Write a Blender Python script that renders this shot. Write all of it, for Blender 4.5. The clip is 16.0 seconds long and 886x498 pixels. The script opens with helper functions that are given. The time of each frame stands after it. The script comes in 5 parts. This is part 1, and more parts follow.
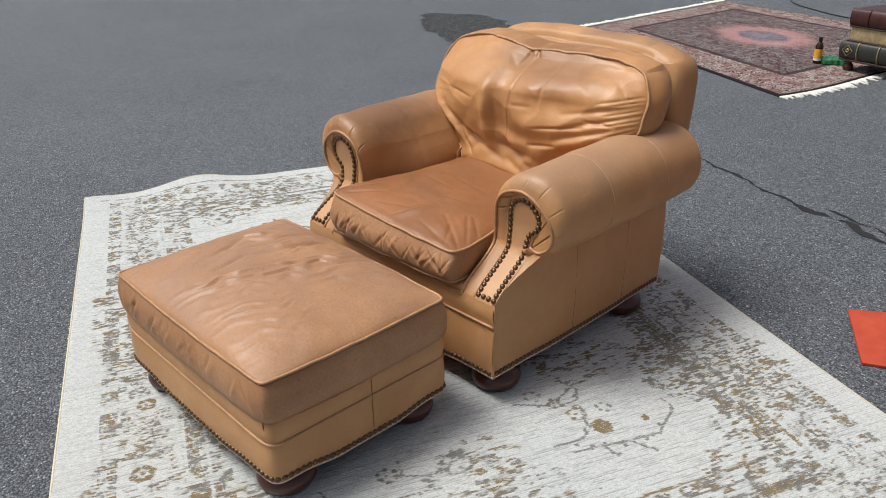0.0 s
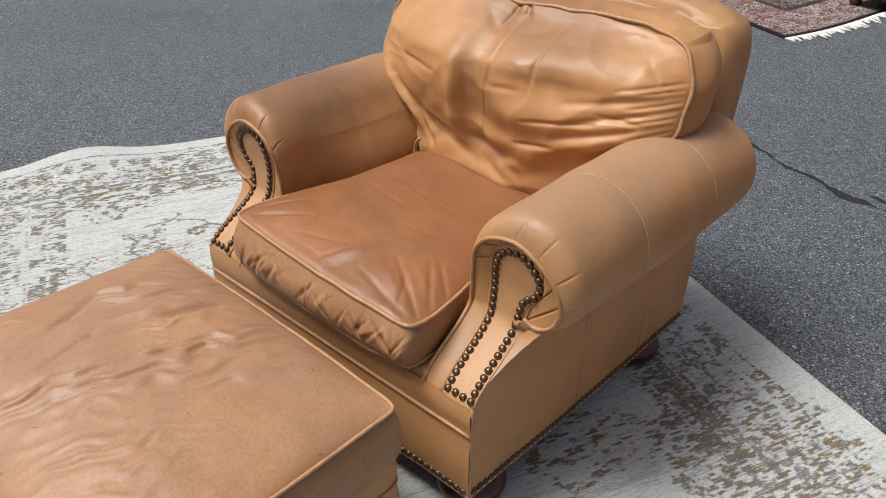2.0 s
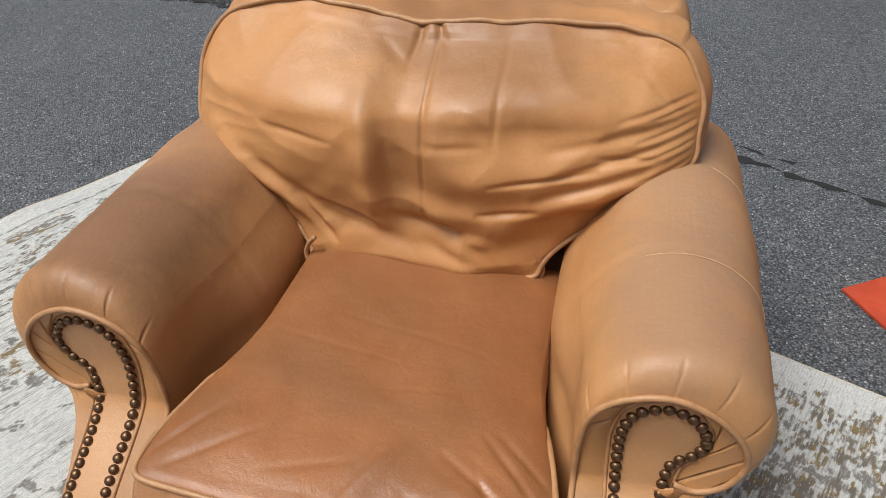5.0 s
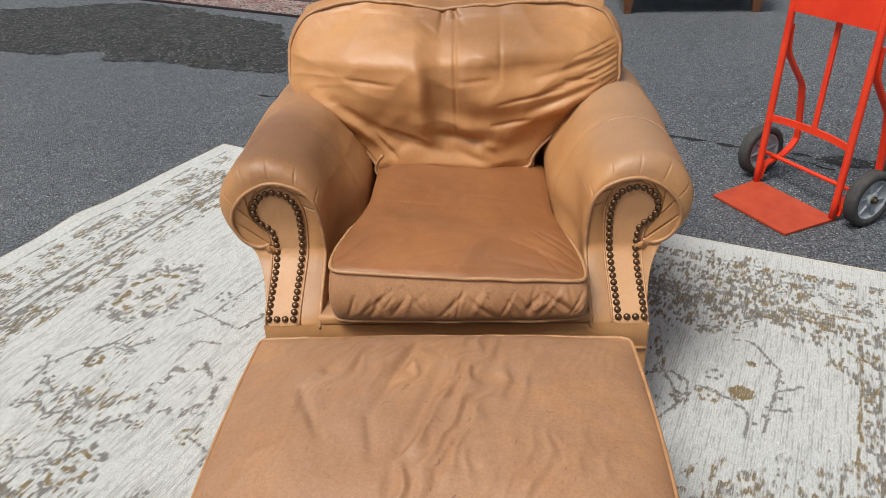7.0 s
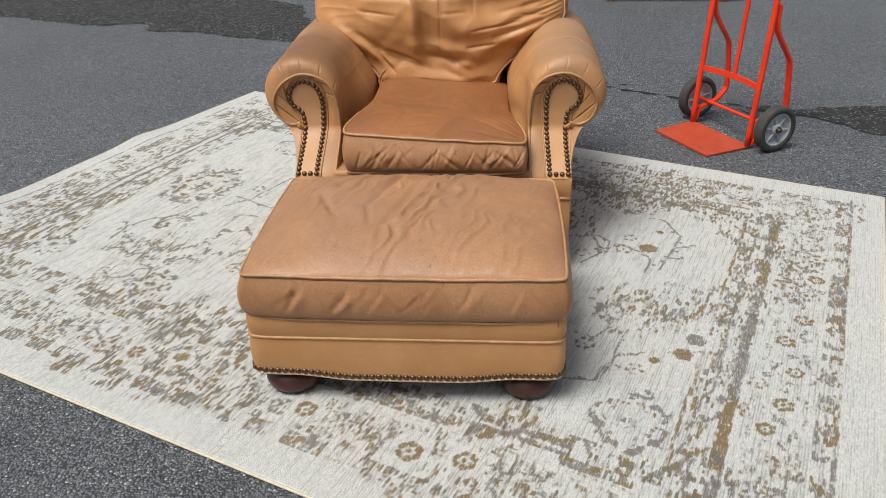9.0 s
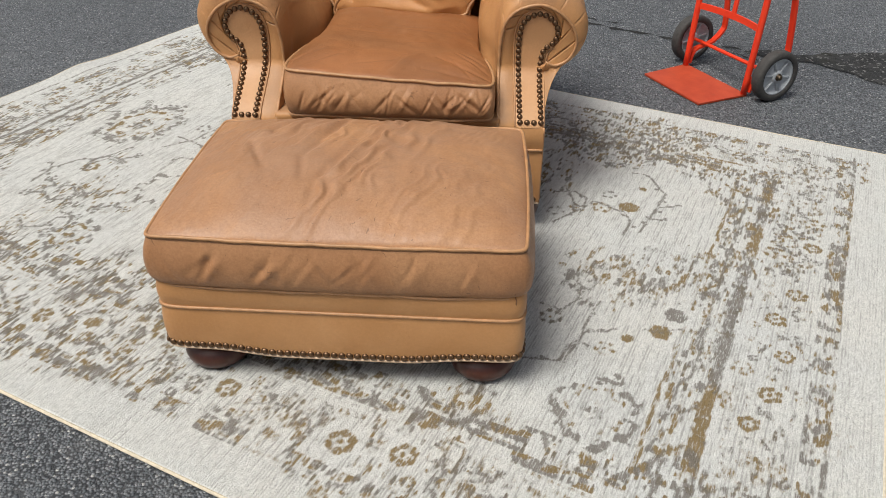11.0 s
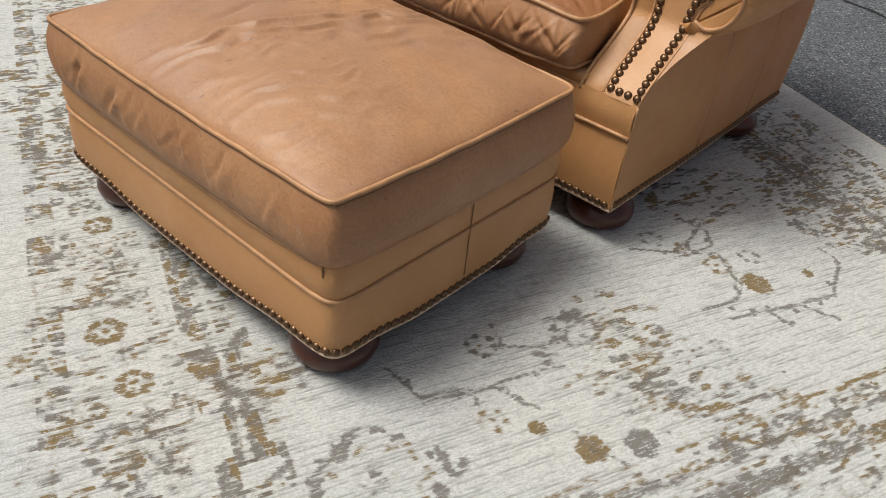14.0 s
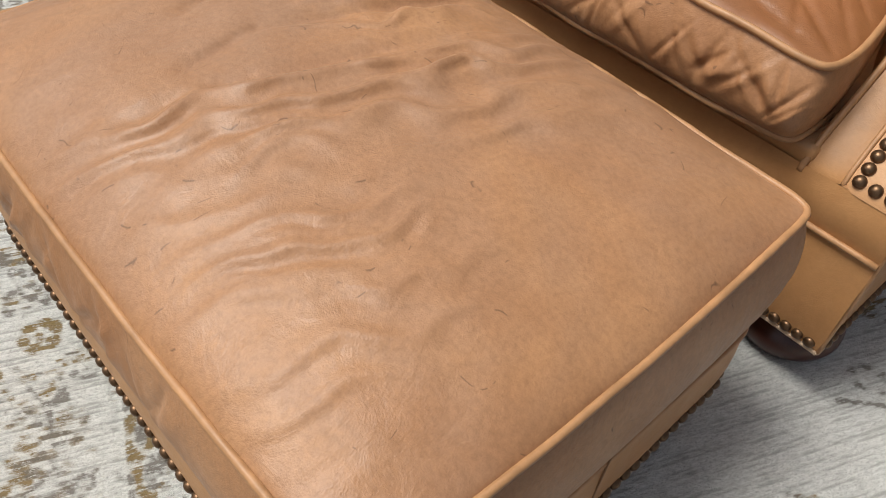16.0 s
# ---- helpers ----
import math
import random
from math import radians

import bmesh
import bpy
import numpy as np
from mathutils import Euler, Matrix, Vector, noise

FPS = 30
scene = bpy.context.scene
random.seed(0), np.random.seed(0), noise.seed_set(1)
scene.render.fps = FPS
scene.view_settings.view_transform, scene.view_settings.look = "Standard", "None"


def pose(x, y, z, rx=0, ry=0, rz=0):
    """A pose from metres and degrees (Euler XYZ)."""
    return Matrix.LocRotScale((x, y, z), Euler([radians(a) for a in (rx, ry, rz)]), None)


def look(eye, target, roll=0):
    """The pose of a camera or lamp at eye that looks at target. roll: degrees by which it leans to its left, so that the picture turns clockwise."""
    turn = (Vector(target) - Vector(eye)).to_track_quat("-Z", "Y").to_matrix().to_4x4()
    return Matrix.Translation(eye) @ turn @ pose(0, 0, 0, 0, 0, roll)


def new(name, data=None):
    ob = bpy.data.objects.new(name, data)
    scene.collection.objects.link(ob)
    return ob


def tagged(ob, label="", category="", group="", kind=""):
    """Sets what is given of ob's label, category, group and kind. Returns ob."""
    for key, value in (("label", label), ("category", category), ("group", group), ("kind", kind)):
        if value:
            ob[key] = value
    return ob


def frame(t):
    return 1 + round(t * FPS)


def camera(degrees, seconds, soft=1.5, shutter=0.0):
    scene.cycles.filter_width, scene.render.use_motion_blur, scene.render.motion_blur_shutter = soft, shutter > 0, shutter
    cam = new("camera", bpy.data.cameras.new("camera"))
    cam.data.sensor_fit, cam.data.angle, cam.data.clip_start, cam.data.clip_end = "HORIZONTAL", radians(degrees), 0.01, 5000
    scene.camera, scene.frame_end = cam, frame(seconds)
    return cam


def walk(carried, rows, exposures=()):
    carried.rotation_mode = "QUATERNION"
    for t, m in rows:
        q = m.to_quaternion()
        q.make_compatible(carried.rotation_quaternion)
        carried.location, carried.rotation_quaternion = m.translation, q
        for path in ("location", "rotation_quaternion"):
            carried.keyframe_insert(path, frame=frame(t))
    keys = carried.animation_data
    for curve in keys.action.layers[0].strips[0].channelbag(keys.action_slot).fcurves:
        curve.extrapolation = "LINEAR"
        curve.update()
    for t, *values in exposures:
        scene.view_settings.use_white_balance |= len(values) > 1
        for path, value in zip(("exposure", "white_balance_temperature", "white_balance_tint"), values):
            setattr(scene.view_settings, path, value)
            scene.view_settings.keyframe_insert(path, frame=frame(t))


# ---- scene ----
cam = camera(59.2, 16.0, soft=0.75)
PATH = [
    (0, (1.778, -1.46, 1.46), (0.468, -0.213, 0.607), -0.8),
    (0.5, (1.663, -1.312, 1.454), (0.372, -0.074, 0.559), -0.4),
    (1, (1.485, -1.182, 1.431), (0.228, 0.056, 0.489), -0.0),
    (1.5, (1.314, -1.063, 1.42), (0.098, 0.181, 0.433), 0.3),
    (2, (1.182, -0.872, 1.395), (0.019, 0.385, 0.362), 0.5),
    (2.5, (1.039, -0.705, 1.378), (-0.06, 0.575, 0.303), 0.5),
    (3, (0.808, -0.554, 1.36), (-0.213, 0.762, 0.254), 0.3),
    (3.2, (0.742, -0.511, 1.361), (-0.235, 0.828, 0.241), 0.1),
    (5.3, (0.268, -0.66, 1.374), (-0.038, 0.97, 0.256), -1.4),
    (5.5, (0.231, -0.766, 1.386), (-0.023, 0.883, 0.284), -1.5),
    (6, (0.111, -1.009, 1.413), (-0.069, 0.675, 0.35), -2.0),
    (6.5, (0.016, -1.244, 1.428), (-0.12, 0.466, 0.401), -2.4),
    (7, (0.076, -1.515, 1.423), (-0.032, 0.216, 0.427), -2.5),
    (7.5, (0.119, -1.791, 1.421), (0.016, -0.052, 0.437), -2.4),
    (8, (0.108, -2.065, 1.403), (-0.004, -0.323, 0.427), -2.1),
    (8.5, (0.149, -2.258, 1.406), (0.024, -0.515, 0.433), -1.8),
    (8.7, (0.196, -2.352, 1.4), (0.063, -0.606, 0.433), -1.7),
    (10.8, (0.234, -2.173, 1.306), (0.146, -0.496, 0.22), -0.1),
    (11, (0.292, -2.072, 1.292), (0.191, -0.408, 0.187), 0.2),
    (11.5, (0.571, -1.81, 1.219), (0.391, -0.195, 0.053), 4.2),
    (12, (0.748, -1.485, 1.131), (0.346, 0.047, -0.091), 8.1),
    (12.5, (0.911, -1.322, 1.082), (0.152, 0.042, -0.168), 8.7),
    (13, (1.014, -1.327, 1.047), (0.07, -0.063, -0.183), 7.7),
    (13.5, (1.05, -1.352, 1.025), (0.066, -0.095, -0.181), 6.7),
    (14, (1.048, -1.317, 1.012), (0.067, -0.063, -0.198), 6.7),
    (14.5, (0.99, -1.209, 1.003), (0.014, 0.012, -0.245), 6.6),
    (15, (0.867, -1.102, 1.01), (-0.104, 0.053, -0.303), 6.2),
    (15.5, (0.667, -0.961, 0.979), (-0.293, 0.109, -0.411), 5.9),
    (16, (0.533, -0.826, 0.933), (-0.409, 0.155, -0.533), 5.6),
]
walk(cam, [(t, look(eye, target, roll)) for t, eye, target, roll in PATH], [(0, 0.05, 6250, 8), (3, 0.02, 6300, 8), (5.5, -0.05, 6400, 8), (8.5, -0.05, 6450, 8), (11, -0.05, 6600, 8), (16, -0.05, 6650, 8)])

# ---- light ----
world = bpy.data.worlds.new("sky")
scene.world = world
world.use_nodes = True
wn = world.node_tree.nodes
sky = wn.new("ShaderNodeTexSky")
sky.sky_type, sky.sun_disc = "NISHITA", False
SUN_EL, SUN_AZ = radians(64), radians(-134)   # azimuth counted from +y towards +x
sky.sun_elevation, sky.sun_rotation = SUN_EL, SUN_AZ
sky.air_density, sky.dust_density, sky.ozone_density = 0.8, 5.0, 0.6
haze = wn.new("ShaderNodeHueSaturation")
haze.inputs["Saturation"].default_value = 0.55      # thin cloud pales the blue
world.node_tree.links.new(sky.outputs[0], haze.inputs["Color"])
world.node_tree.links.new(haze.outputs[0], wn["Background"].inputs[0])
wn["Background"].inputs[1].default_value = 0.106
sun = new("sun", bpy.data.lights.new("sun", "SUN"))
sun.data.energy, sun.data.angle, sun.data.color = 3.45, radians(25), (1.0, 0.965, 0.92)
sun_dir = Vector((math.sin(SUN_AZ) * math.cos(SUN_EL), math.cos(SUN_AZ) * math.cos(SUN_EL), math.sin(SUN_EL)))
sun.matrix_world = look(sun_dir * 20, (0, 0, 0))


# ---- small tools ----
def sstep(e0, e1, x):
    t = np.clip((np.asarray(x, float) - e0) / (e1 - e0), 0, 1)
    return t * t * (3 - 2 * t)


def gnoise(p, seed=0):
    """Smooth noise in -1..1 at the places p (n, 3)."""
    p = np.asarray(p, float)
    i = np.floor(p).astype(np.int64)
    f = p - i
    w = f * f * f * (f * (f * 6 - 15) + 10)
    total = np.zeros(len(p))
    for corner in range(8):
        o = np.array([corner & 1, corner >> 1 & 1, corner >> 2 & 1])
        c = i + o
        h = (c[:, 0] * 374761393 + c[:, 1] * 668265263 + c[:, 2] * 2147483647 + seed * 1442695041) & 0xFFFFFFFF
        h = ((h ^ (h >> 13)) * 1274126177) & 0xFFFFFFFF
        h = h ^ (h >> 16)
        a, b = (h & 1023) / 1023 * 2 * np.pi, (h >> 10 & 1023) / 1023 * 2 - 1
        r = np.sqrt(1 - b * b)
        d = f - o
        g = d[:, 0] * r * np.cos(a) + d[:, 1] * r * np.sin(a) + d[:, 2] * b
        total += g * np.prod(np.where(o == 1, w, 1 - w), axis=1)
    return total * 1.6


def fbm(p, octaves=3, seed=0):
    p = np.asarray(p, float)
    return sum(gnoise(p * 2 ** k, seed + k) * 0.5 ** k for k in range(octaves))


def fold(q, a, b, width, height):
    """A rounded ridge (or groove, height below 0) along the line a-b over the plane coordinates q (n, 2); thins out at its ends."""
    a, b = np.array(a, float), np.array(b, float)
    d = b - a
    t = np.clip(((q - a) @ d) / (d @ d), 0, 1)
    s = np.linalg.norm(q - a - t[:, None] * d, axis=1)
    return height * np.exp(-(s / width) ** 2) * (0.35 + 0.65 * np.sin(np.pi * np.clip(t, 0.02, 0.98)))


def gathers(q, lo, hi, z0, z1, count, seed, depth, width=0.006):
    """Slanting creases across a boxing between heights z0 and z1; q: along, height."""
    rnd = np.random.RandomState(seed)
    total = np.zeros(len(q))
    for _ in range(count):
        x, way = rnd.uniform(lo, hi), rnd.choice((-1, 1, 1))
        a, b = rnd.uniform(0.05, 0.35), rnd.uniform(0.6, 1.0)
        total += fold(q, (x, z0 + (z1 - z0) * a), (x + way * rnd.uniform(0.02, 0.07), z0 + (z1 - z0) * b), width * rnd.uniform(0.7, 1.6), -depth * rnd.uniform(0.5, 1.3))
        total += fold(q, (x + 0.014, z0 + (z1 - z0) * a), (x + 0.014 + way * rnd.uniform(0.02, 0.06), z0 + (z1 - z0) * b), width * 1.8, 0.7 * depth)
    return total


def spline(points, step, closed=False):
    """Evenly spaced places along a smooth curve through the points."""
    p = np.array(points, float)
    n = len(p)
    ext = np.vstack([p[-1:], p, p[:2]]) if closed else np.vstack([2 * p[0] - p[1], p, 2 * p[-1] - p[-2]])
    out = []
    for k in range(n if closed else n - 1):
        a, b, c, d = ext[k:k + 4]
        for t in np.linspace(0, 1, 24, endpoint=False):
            out.append(0.5 * (2 * b + (c - a) * t + (2 * a - 5 * b + 4 * c - d) * t * t + (3 * b - a - 3 * c + d) * t ** 3))
    out.append(p[0] if closed else p[-1])
    return even(np.array(out), step)


def even(p, step):
    """Resamples a polyline to even steps."""
    p = np.asarray(p, float)
    s = np.concatenate([[0], np.cumsum(np.linalg.norm(np.diff(p, axis=0), axis=1))])
    u = np.linspace(0, s[-1], max(2, round(s[-1] / step) + 1))
    return np.stack([np.interp(u, s, p[:, k]) for k in range(p.shape[1])], axis=1)


def mesh_of(name, verts, faces, smooth=True):
    me = bpy.data.meshes.new(name)
    me.from_pydata([tuple(v) for v in np.asarray(verts, float)], [], [tuple(f) for f in faces])
    me.update()
    if smooth:
        me.polygons.foreach_set("use_smooth", [True] * len(me.polygons))
    return me


def quads(nu, nv, close_u=False, close_v=False, flip=False):
    """Faces of a grid of nu x nv places."""
    out = []
    for i in range(nu if close_u else nu - 1):
        for j in range(nv if close_v else nv - 1):
            a, b, c, d = i * nv + j, (i + 1) % nu * nv + j, (i + 1) % nu * nv + (j + 1) % nv, i * nv + (j + 1) % nv
            out.append((a, d, c, b) if flip else (a, b, c, d))
    return out


def thing(name, place, label, category, group="", kind=""):
    ob = new(name)
    ob.location = place
    ob.empty_display_size = 0.05
    return tagged(ob, label, category, group, kind)


def part(name, shape, material, parent, label="", smooth=True):
    """Links verts and faces, given in the world's metres, as one mesh under a thing or part."""
    verts, faces = shape
    base = Vector()
    up = parent
    while up:
        base, up = base + up.location, up.parent
    me = mesh_of(name, np.asarray(verts, float) - np.array(base), faces, smooth)
    me.materials.append(material)
    ob = new(name, me)
    ob.parent = parent
    return tagged(ob, label)


def piece(name, me, parent, place, turn=None, label=""):
    """A part that shares the mesh me, at a place in the world."""
    base = Vector()
    up = parent
    while up:
        base, up = base + up.location, up.parent
    ob = new(name, me)
    ob.parent = parent
    ob.location = Vector(place) - base
    if turn is not None:
        ob.rotation_mode = "QUATERNION"
        ob.rotation_quaternion = turn
    return tagged(ob, label)


def tube(points, r, n=8, closed=False, caps=True):
    p = np.asarray(points, float)
    m = len(p)
    if closed and np.linalg.norm(p[0] - p[-1]) < 1e-6:
        p = p[:-1]
        m -= 1
    t = np.roll(p, -1, 0) - np.roll(p, 1, 0) if closed else np.gradient(p, axis=0)
    t /= np.linalg.norm(t, axis=1)[:, None] + 1e-12
    up = np.array([0, 0, 1.0]) if abs(t[0][2]) < 0.9 else np.array([0, 1.0, 0])
    a = np.cross(t[0], up)
    ring = []
    r = np.broadcast_to(np.asarray(r, float), (m,))
    for k in range(m):
        a = a - t[k] * (a @ t[k])
        a /= np.linalg.norm(a)
        b = np.cross(t[k], a)
        w = np.arange(n) / n * 2 * np.pi
        ring.append(p[k] + r[k] * (np.cos(w)[:, None] * a + np.sin(w)[:, None] * b))
    v = np.concatenate(ring)
    f = quads(m, n, closed, True)
    if not closed and caps:
        f += [tuple(range(n))[::1], tuple(range((m - 1) * n, m * n))[::-1]]
    return v, f


def lathe(profile, n=32, centre=(0, 0, 0)):
    w = np.arange(n) / n * 2 * np.pi
    v = np.array([[r * math.cos(k) + centre[0], r * math.sin(k) + centre[1], z + centre[2]] for r, z in profile for k in w])
    f = quads(len(profile), n, False, True, flip=True)
    f += [tuple(range(n))[::-1], tuple(range((len(profile) - 1) * n, len(profile) * n))]
    return v, f


def box_lattice(nx, ny, nz):
    """The skin of a box as an even lattice: places in -1..1 and quads."""
    index, verts, faces = {}, [], []

    def at(i, j, k):
        if (i, j, k) not in index:
            index[i, j, k] = len(verts)
            verts.append((2 * i / nx - 1, 2 * j / ny - 1, 2 * k / nz - 1))
        return index[i, j, k]
    for i in range(nx):
        for j in range(ny):
            faces.append((at(i, j, nz), at(i + 1, j, nz), at(i + 1, j + 1, nz), at(i, j + 1, nz)))
            faces.append((at(i, j, 0), at(i, j + 1, 0), at(i + 1, j + 1, 0), at(i + 1, j, 0)))
    for i in range(nx):
        for k in range(nz):
            faces.append((at(i, 0, k), at(i + 1, 0, k), at(i + 1, 0, k + 1), at(i, 0, k + 1)))
            faces.append((at(i, ny, k), at(i, ny, k + 1), at(i + 1, ny, k + 1), at(i + 1, ny, k)))
    for j in range(ny):
        for k in range(nz):
            faces.append((at(0, j, k), at(0, j, k + 1), at(0, j + 1, k + 1), at(0, j + 1, k)))
            faces.append((at(nx, j, k), at(nx, j + 1, k), at(nx, j + 1, k + 1), at(nx, j, k + 1)))
    return np.array(verts), faces


def rounded(v, p=8.0):
    """Rounds the upright corners of lattice places."""
    a, b = np.abs(v[:, 0]), np.abs(v[:, 1])
    s = np.maximum(a, b) / np.maximum((a ** p + b ** p) ** (1 / p), 1e-9)
    out = v.copy()
    out[:, 0] *= s
    out[:, 1] *= s
    return out


def slump(c):
    """Bulge of a boxing that sags: fullest low down, then tucked under; c from -1 (seam below) to 1 (piping)."""
    c = np.asarray(c, float)
    return np.where(c > -0.5, np.sin(np.pi / 2 * np.clip((1 - c) / 1.5, 0, 1)), np.sqrt(np.clip(1 - ((-0.5 - c) / 0.5) ** 2, 0, 1)))


def soft_box(lo, hi, r=0.008, seg=3):
    """A box with rounded edges."""
    bm = bmesh.new()
    bmesh.ops.create_cube(bm, size=1)
    lo, hi = Vector(lo), Vector(hi)
    for v in bm.verts:
        v.co = Vector([(lo[k] + hi[k]) / 2 + v.co[k] * (hi[k] - lo[k]) for k in range(3)])
    bmesh.ops.bevel(bm, geom=list(bm.edges), offset=r, segments=seg, affect="EDGES", profile=0.5)
    bm.verts.ensure_lookup_table()
    out = [tuple(v.co) for v in bm.verts], [[v.index for v in f.verts] for f in bm.faces]
    bm.free()
    return out


def joined(*shapes):
    verts, faces = [], []
    for v, f in shapes:
        n = len(verts)
        verts += [tuple(x) for x in v]
        faces += [tuple(i + n for i in q) for q in f]
    return verts, faces


def moved(shape, m):
    v, f = shape
    m = np.array(m)
    return np.asarray(v, float) @ m[:3, :3].T + m[:3, 3], f


# ---- materials ----
class Nodes:
    def __init__(self, name):
        self.mat = bpy.data.materials.new(name)
        self.mat.use_nodes = True
        self.tree = self.mat.node_tree
        self.bsdf = self.tree.nodes["Principled BSDF"]
        self.coord = self.tree.nodes.new("ShaderNodeTexCoord").outputs["Object"]

    def node(self, kind, **inputs):
        n = self.tree.nodes.new(kind)
        for key, value in inputs.items():
            self.put(n.inputs[key.replace("_", " ")], value)
        return n

    def put(self, socket, value):
        if isinstance(value, bpy.types.NodeSocket):
            self.tree.links.new(value, socket)
        else:
            socket.default_value = value

    def noise(self, scale, detail=4.0, rough=0.55, stretch=None, distortion=0.0, coord=None):
        c = coord or self.coord
        if stretch:
            m = self.node("ShaderNodeMapping", Vector=c, Scale=stretch)
            c = m.outputs[0]
        return self.node("ShaderNodeTexNoise", Vector=c, Scale=scale, Detail=detail, Roughness=rough, Distortion=distortion).outputs["Fac"]

    def voronoi(self, scale, feature="F1", out="Distance", coord=None, randomness=1.0):
        n = self.tree.nodes.new("ShaderNodeTexVoronoi")
        n.feature = feature
        self.put(n.inputs["Vector"], coord or self.coord)
        n.inputs["Scale"].default_value = scale
        n.inputs["Randomness"].default_value = randomness
        return n.outputs[out]

    def ramp(self, fac, *stops):
        n = self.tree.nodes.new("ShaderNodeValToRGB")
        e = n.color_ramp.elements
        while len(e) < len(stops):
            e.new(0.5)
        for k, (pos, c) in enumerate(stops):
            e[k].position = pos
            e[k].color = (c, c, c, 1) if isinstance(c, (int, float)) else (*c, 1)
        self.put(n.inputs[0], fac)
        return n.outputs[0]

    def mix(self, fac, a, b, blend="MIX"):
        n = self.tree.nodes.new("ShaderNodeMix")
        n.data_type, n.blend_type = "RGBA", blend
        for socket, value in ((n.inputs[0], fac), (n.inputs[6], a), (n.inputs[7], b)):
            if isinstance(value, tuple) and len(value) == 3:
                value = (*value, 1)
            self.put(socket, value)
        return n.outputs[2]

    def math(self, op, a, b=0.0, c=0.0):
        n = self.tree.nodes.new("ShaderNodeMath")
        n.operation = op
        for k, value in enumerate((a, b, c)):
            self.put(n.inputs[k], value)
        return n.outputs[0]

    def bump(self, height, strength=0.3, distance=0.002, normal=None):
        n = self.node("ShaderNodeBump", Height=height, Strength=strength, Distance=distance)
        if normal:
            self.put(n.inputs["Normal"], normal)
        return n.outputs[0]

    def done(self, color=None, rough=None, metal=0.0, normal=None, spec=0.5):
        for key, value in (("Base Color", color), ("Roughness", rough), ("Metallic", metal), ("Normal", normal), ("Specular IOR Level", spec)):
            if value is not None:
                if isinstance(value, tuple) and len(value) == 3:
                    value = (*value, 1)
                self.put(self.bsdf.inputs[key], value)
        return self.mat


def leather(name, main, deep, worn, wear=0.5, gloss=0.42, crinkled=0.18, scratched=0.0, soil_and_shade=()):
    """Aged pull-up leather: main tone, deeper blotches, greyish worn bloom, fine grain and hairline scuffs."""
    n = Nodes(name)
    big, mid = n.noise(4.5, 5, 0.6, distortion=0.4), n.noise(17, 5, 0.65)
    color = n.mix(n.ramp(big, (0.38, 0.0), (0.66, 0.85)), main, deep)
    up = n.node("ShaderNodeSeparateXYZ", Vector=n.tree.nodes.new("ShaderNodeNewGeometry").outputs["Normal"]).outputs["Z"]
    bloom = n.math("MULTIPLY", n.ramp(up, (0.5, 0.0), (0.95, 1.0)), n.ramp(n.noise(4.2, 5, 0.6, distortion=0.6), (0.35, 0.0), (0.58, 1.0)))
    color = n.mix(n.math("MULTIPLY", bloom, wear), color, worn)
    color = n.mix(n.ramp(mid, (0.42, 0.0), (0.7, 0.35)), color, deep)
    for centre, radii, tint, strength in soil_and_shade:      # grease and dirt where heads, palms and legs have rubbed, and painted fold shade
        at = n.node("ShaderNodeVectorMath", Vector=n.coord)
        at.operation = "SUBTRACT"
        at.inputs[1].default_value = centre
        off = n.node("ShaderNodeVectorMath", Vector=at.outputs[0])
        off.operation = "DIVIDE"
        off.inputs[1].default_value = radii
        far = n.node("ShaderNodeVectorMath", Vector=off.outputs[0])
        far.operation = "LENGTH"
        reach = n.math("ADD", far.outputs["Value"], n.math("MULTIPLY", n.math("SUBTRACT", n.noise(7, 5, 0.65, distortion=0.5), 0.5), 1.5))
        color = n.mix(n.ramp(reach, (0.35, strength), (1.15, 0.0)), color, tint)
    pore = n.noise(150, 5, 0.75)
    color = n.mix(n.ramp(pore, (0.35, 0.12 + 0.2 * scratched), (0.55, 0.0)), color, tuple(0.55 * c for c in deep))
    color = n.mix(n.ramp(pore, (0.55, 0.0), (0.72, 0.10 + 0.12 * scratched)), color, tuple(min(1, 1.35 * c) for c in main))
    iso = n.math("ABSOLUTE", n.math("SUBTRACT", n.noise(13, 1.5, 0.6, distortion=0.5), 0.5))
    hair = n.math("MULTIPLY", n.ramp(iso, (0.002, 0.7), (0.0050, 0.0)), n.ramp(n.noise(42, 2), (0.60, 0.0), (0.635, 1.0)))
    color = n.mix(n.math("MULTIPLY", hair, scratched), color, tuple(0.22 * c for c in deep))
    scuff = n.ramp(n.noise(60, 3, 0.7, stretch=(1, 5, 2), distortion=1.5), (0.72, 0.0), (0.78, 0.5))
    color = n.mix(scuff, color, tuple(0.45 * c for c in deep))
    speck = n.ramp(n.voronoi(38), (0.03, 0.5), (0.06, 0.0))
    color = n.mix(n.math("MULTIPLY", speck, n.ramp(n.noise(9), (0.55, 0.0), (0.62, 0.3 + 0.7 * scratched))), color, tuple(0.4 * c for c in deep))
    grain = n.voronoi(520, "F1")
    crease = n.ramp(n.noise(34, 6, 0.7, distortion=0.8), (0.3, 0.0), (0.7, 1.0))
    crinkle = n.ramp(n.math("ABSOLUTE", n.math("SUBTRACT", n.noise(26, 3, 0.6, stretch=(1, 0.45, 1.3), distortion=1.2), 0.5)), (0.0, 0.0), (0.05, 1.0))
    nrm = n.bump(grain, 0.12 + 0.1 * scratched, 0.0007)
    nrm = n.bump(crease, crinkled, 0.004, nrm)
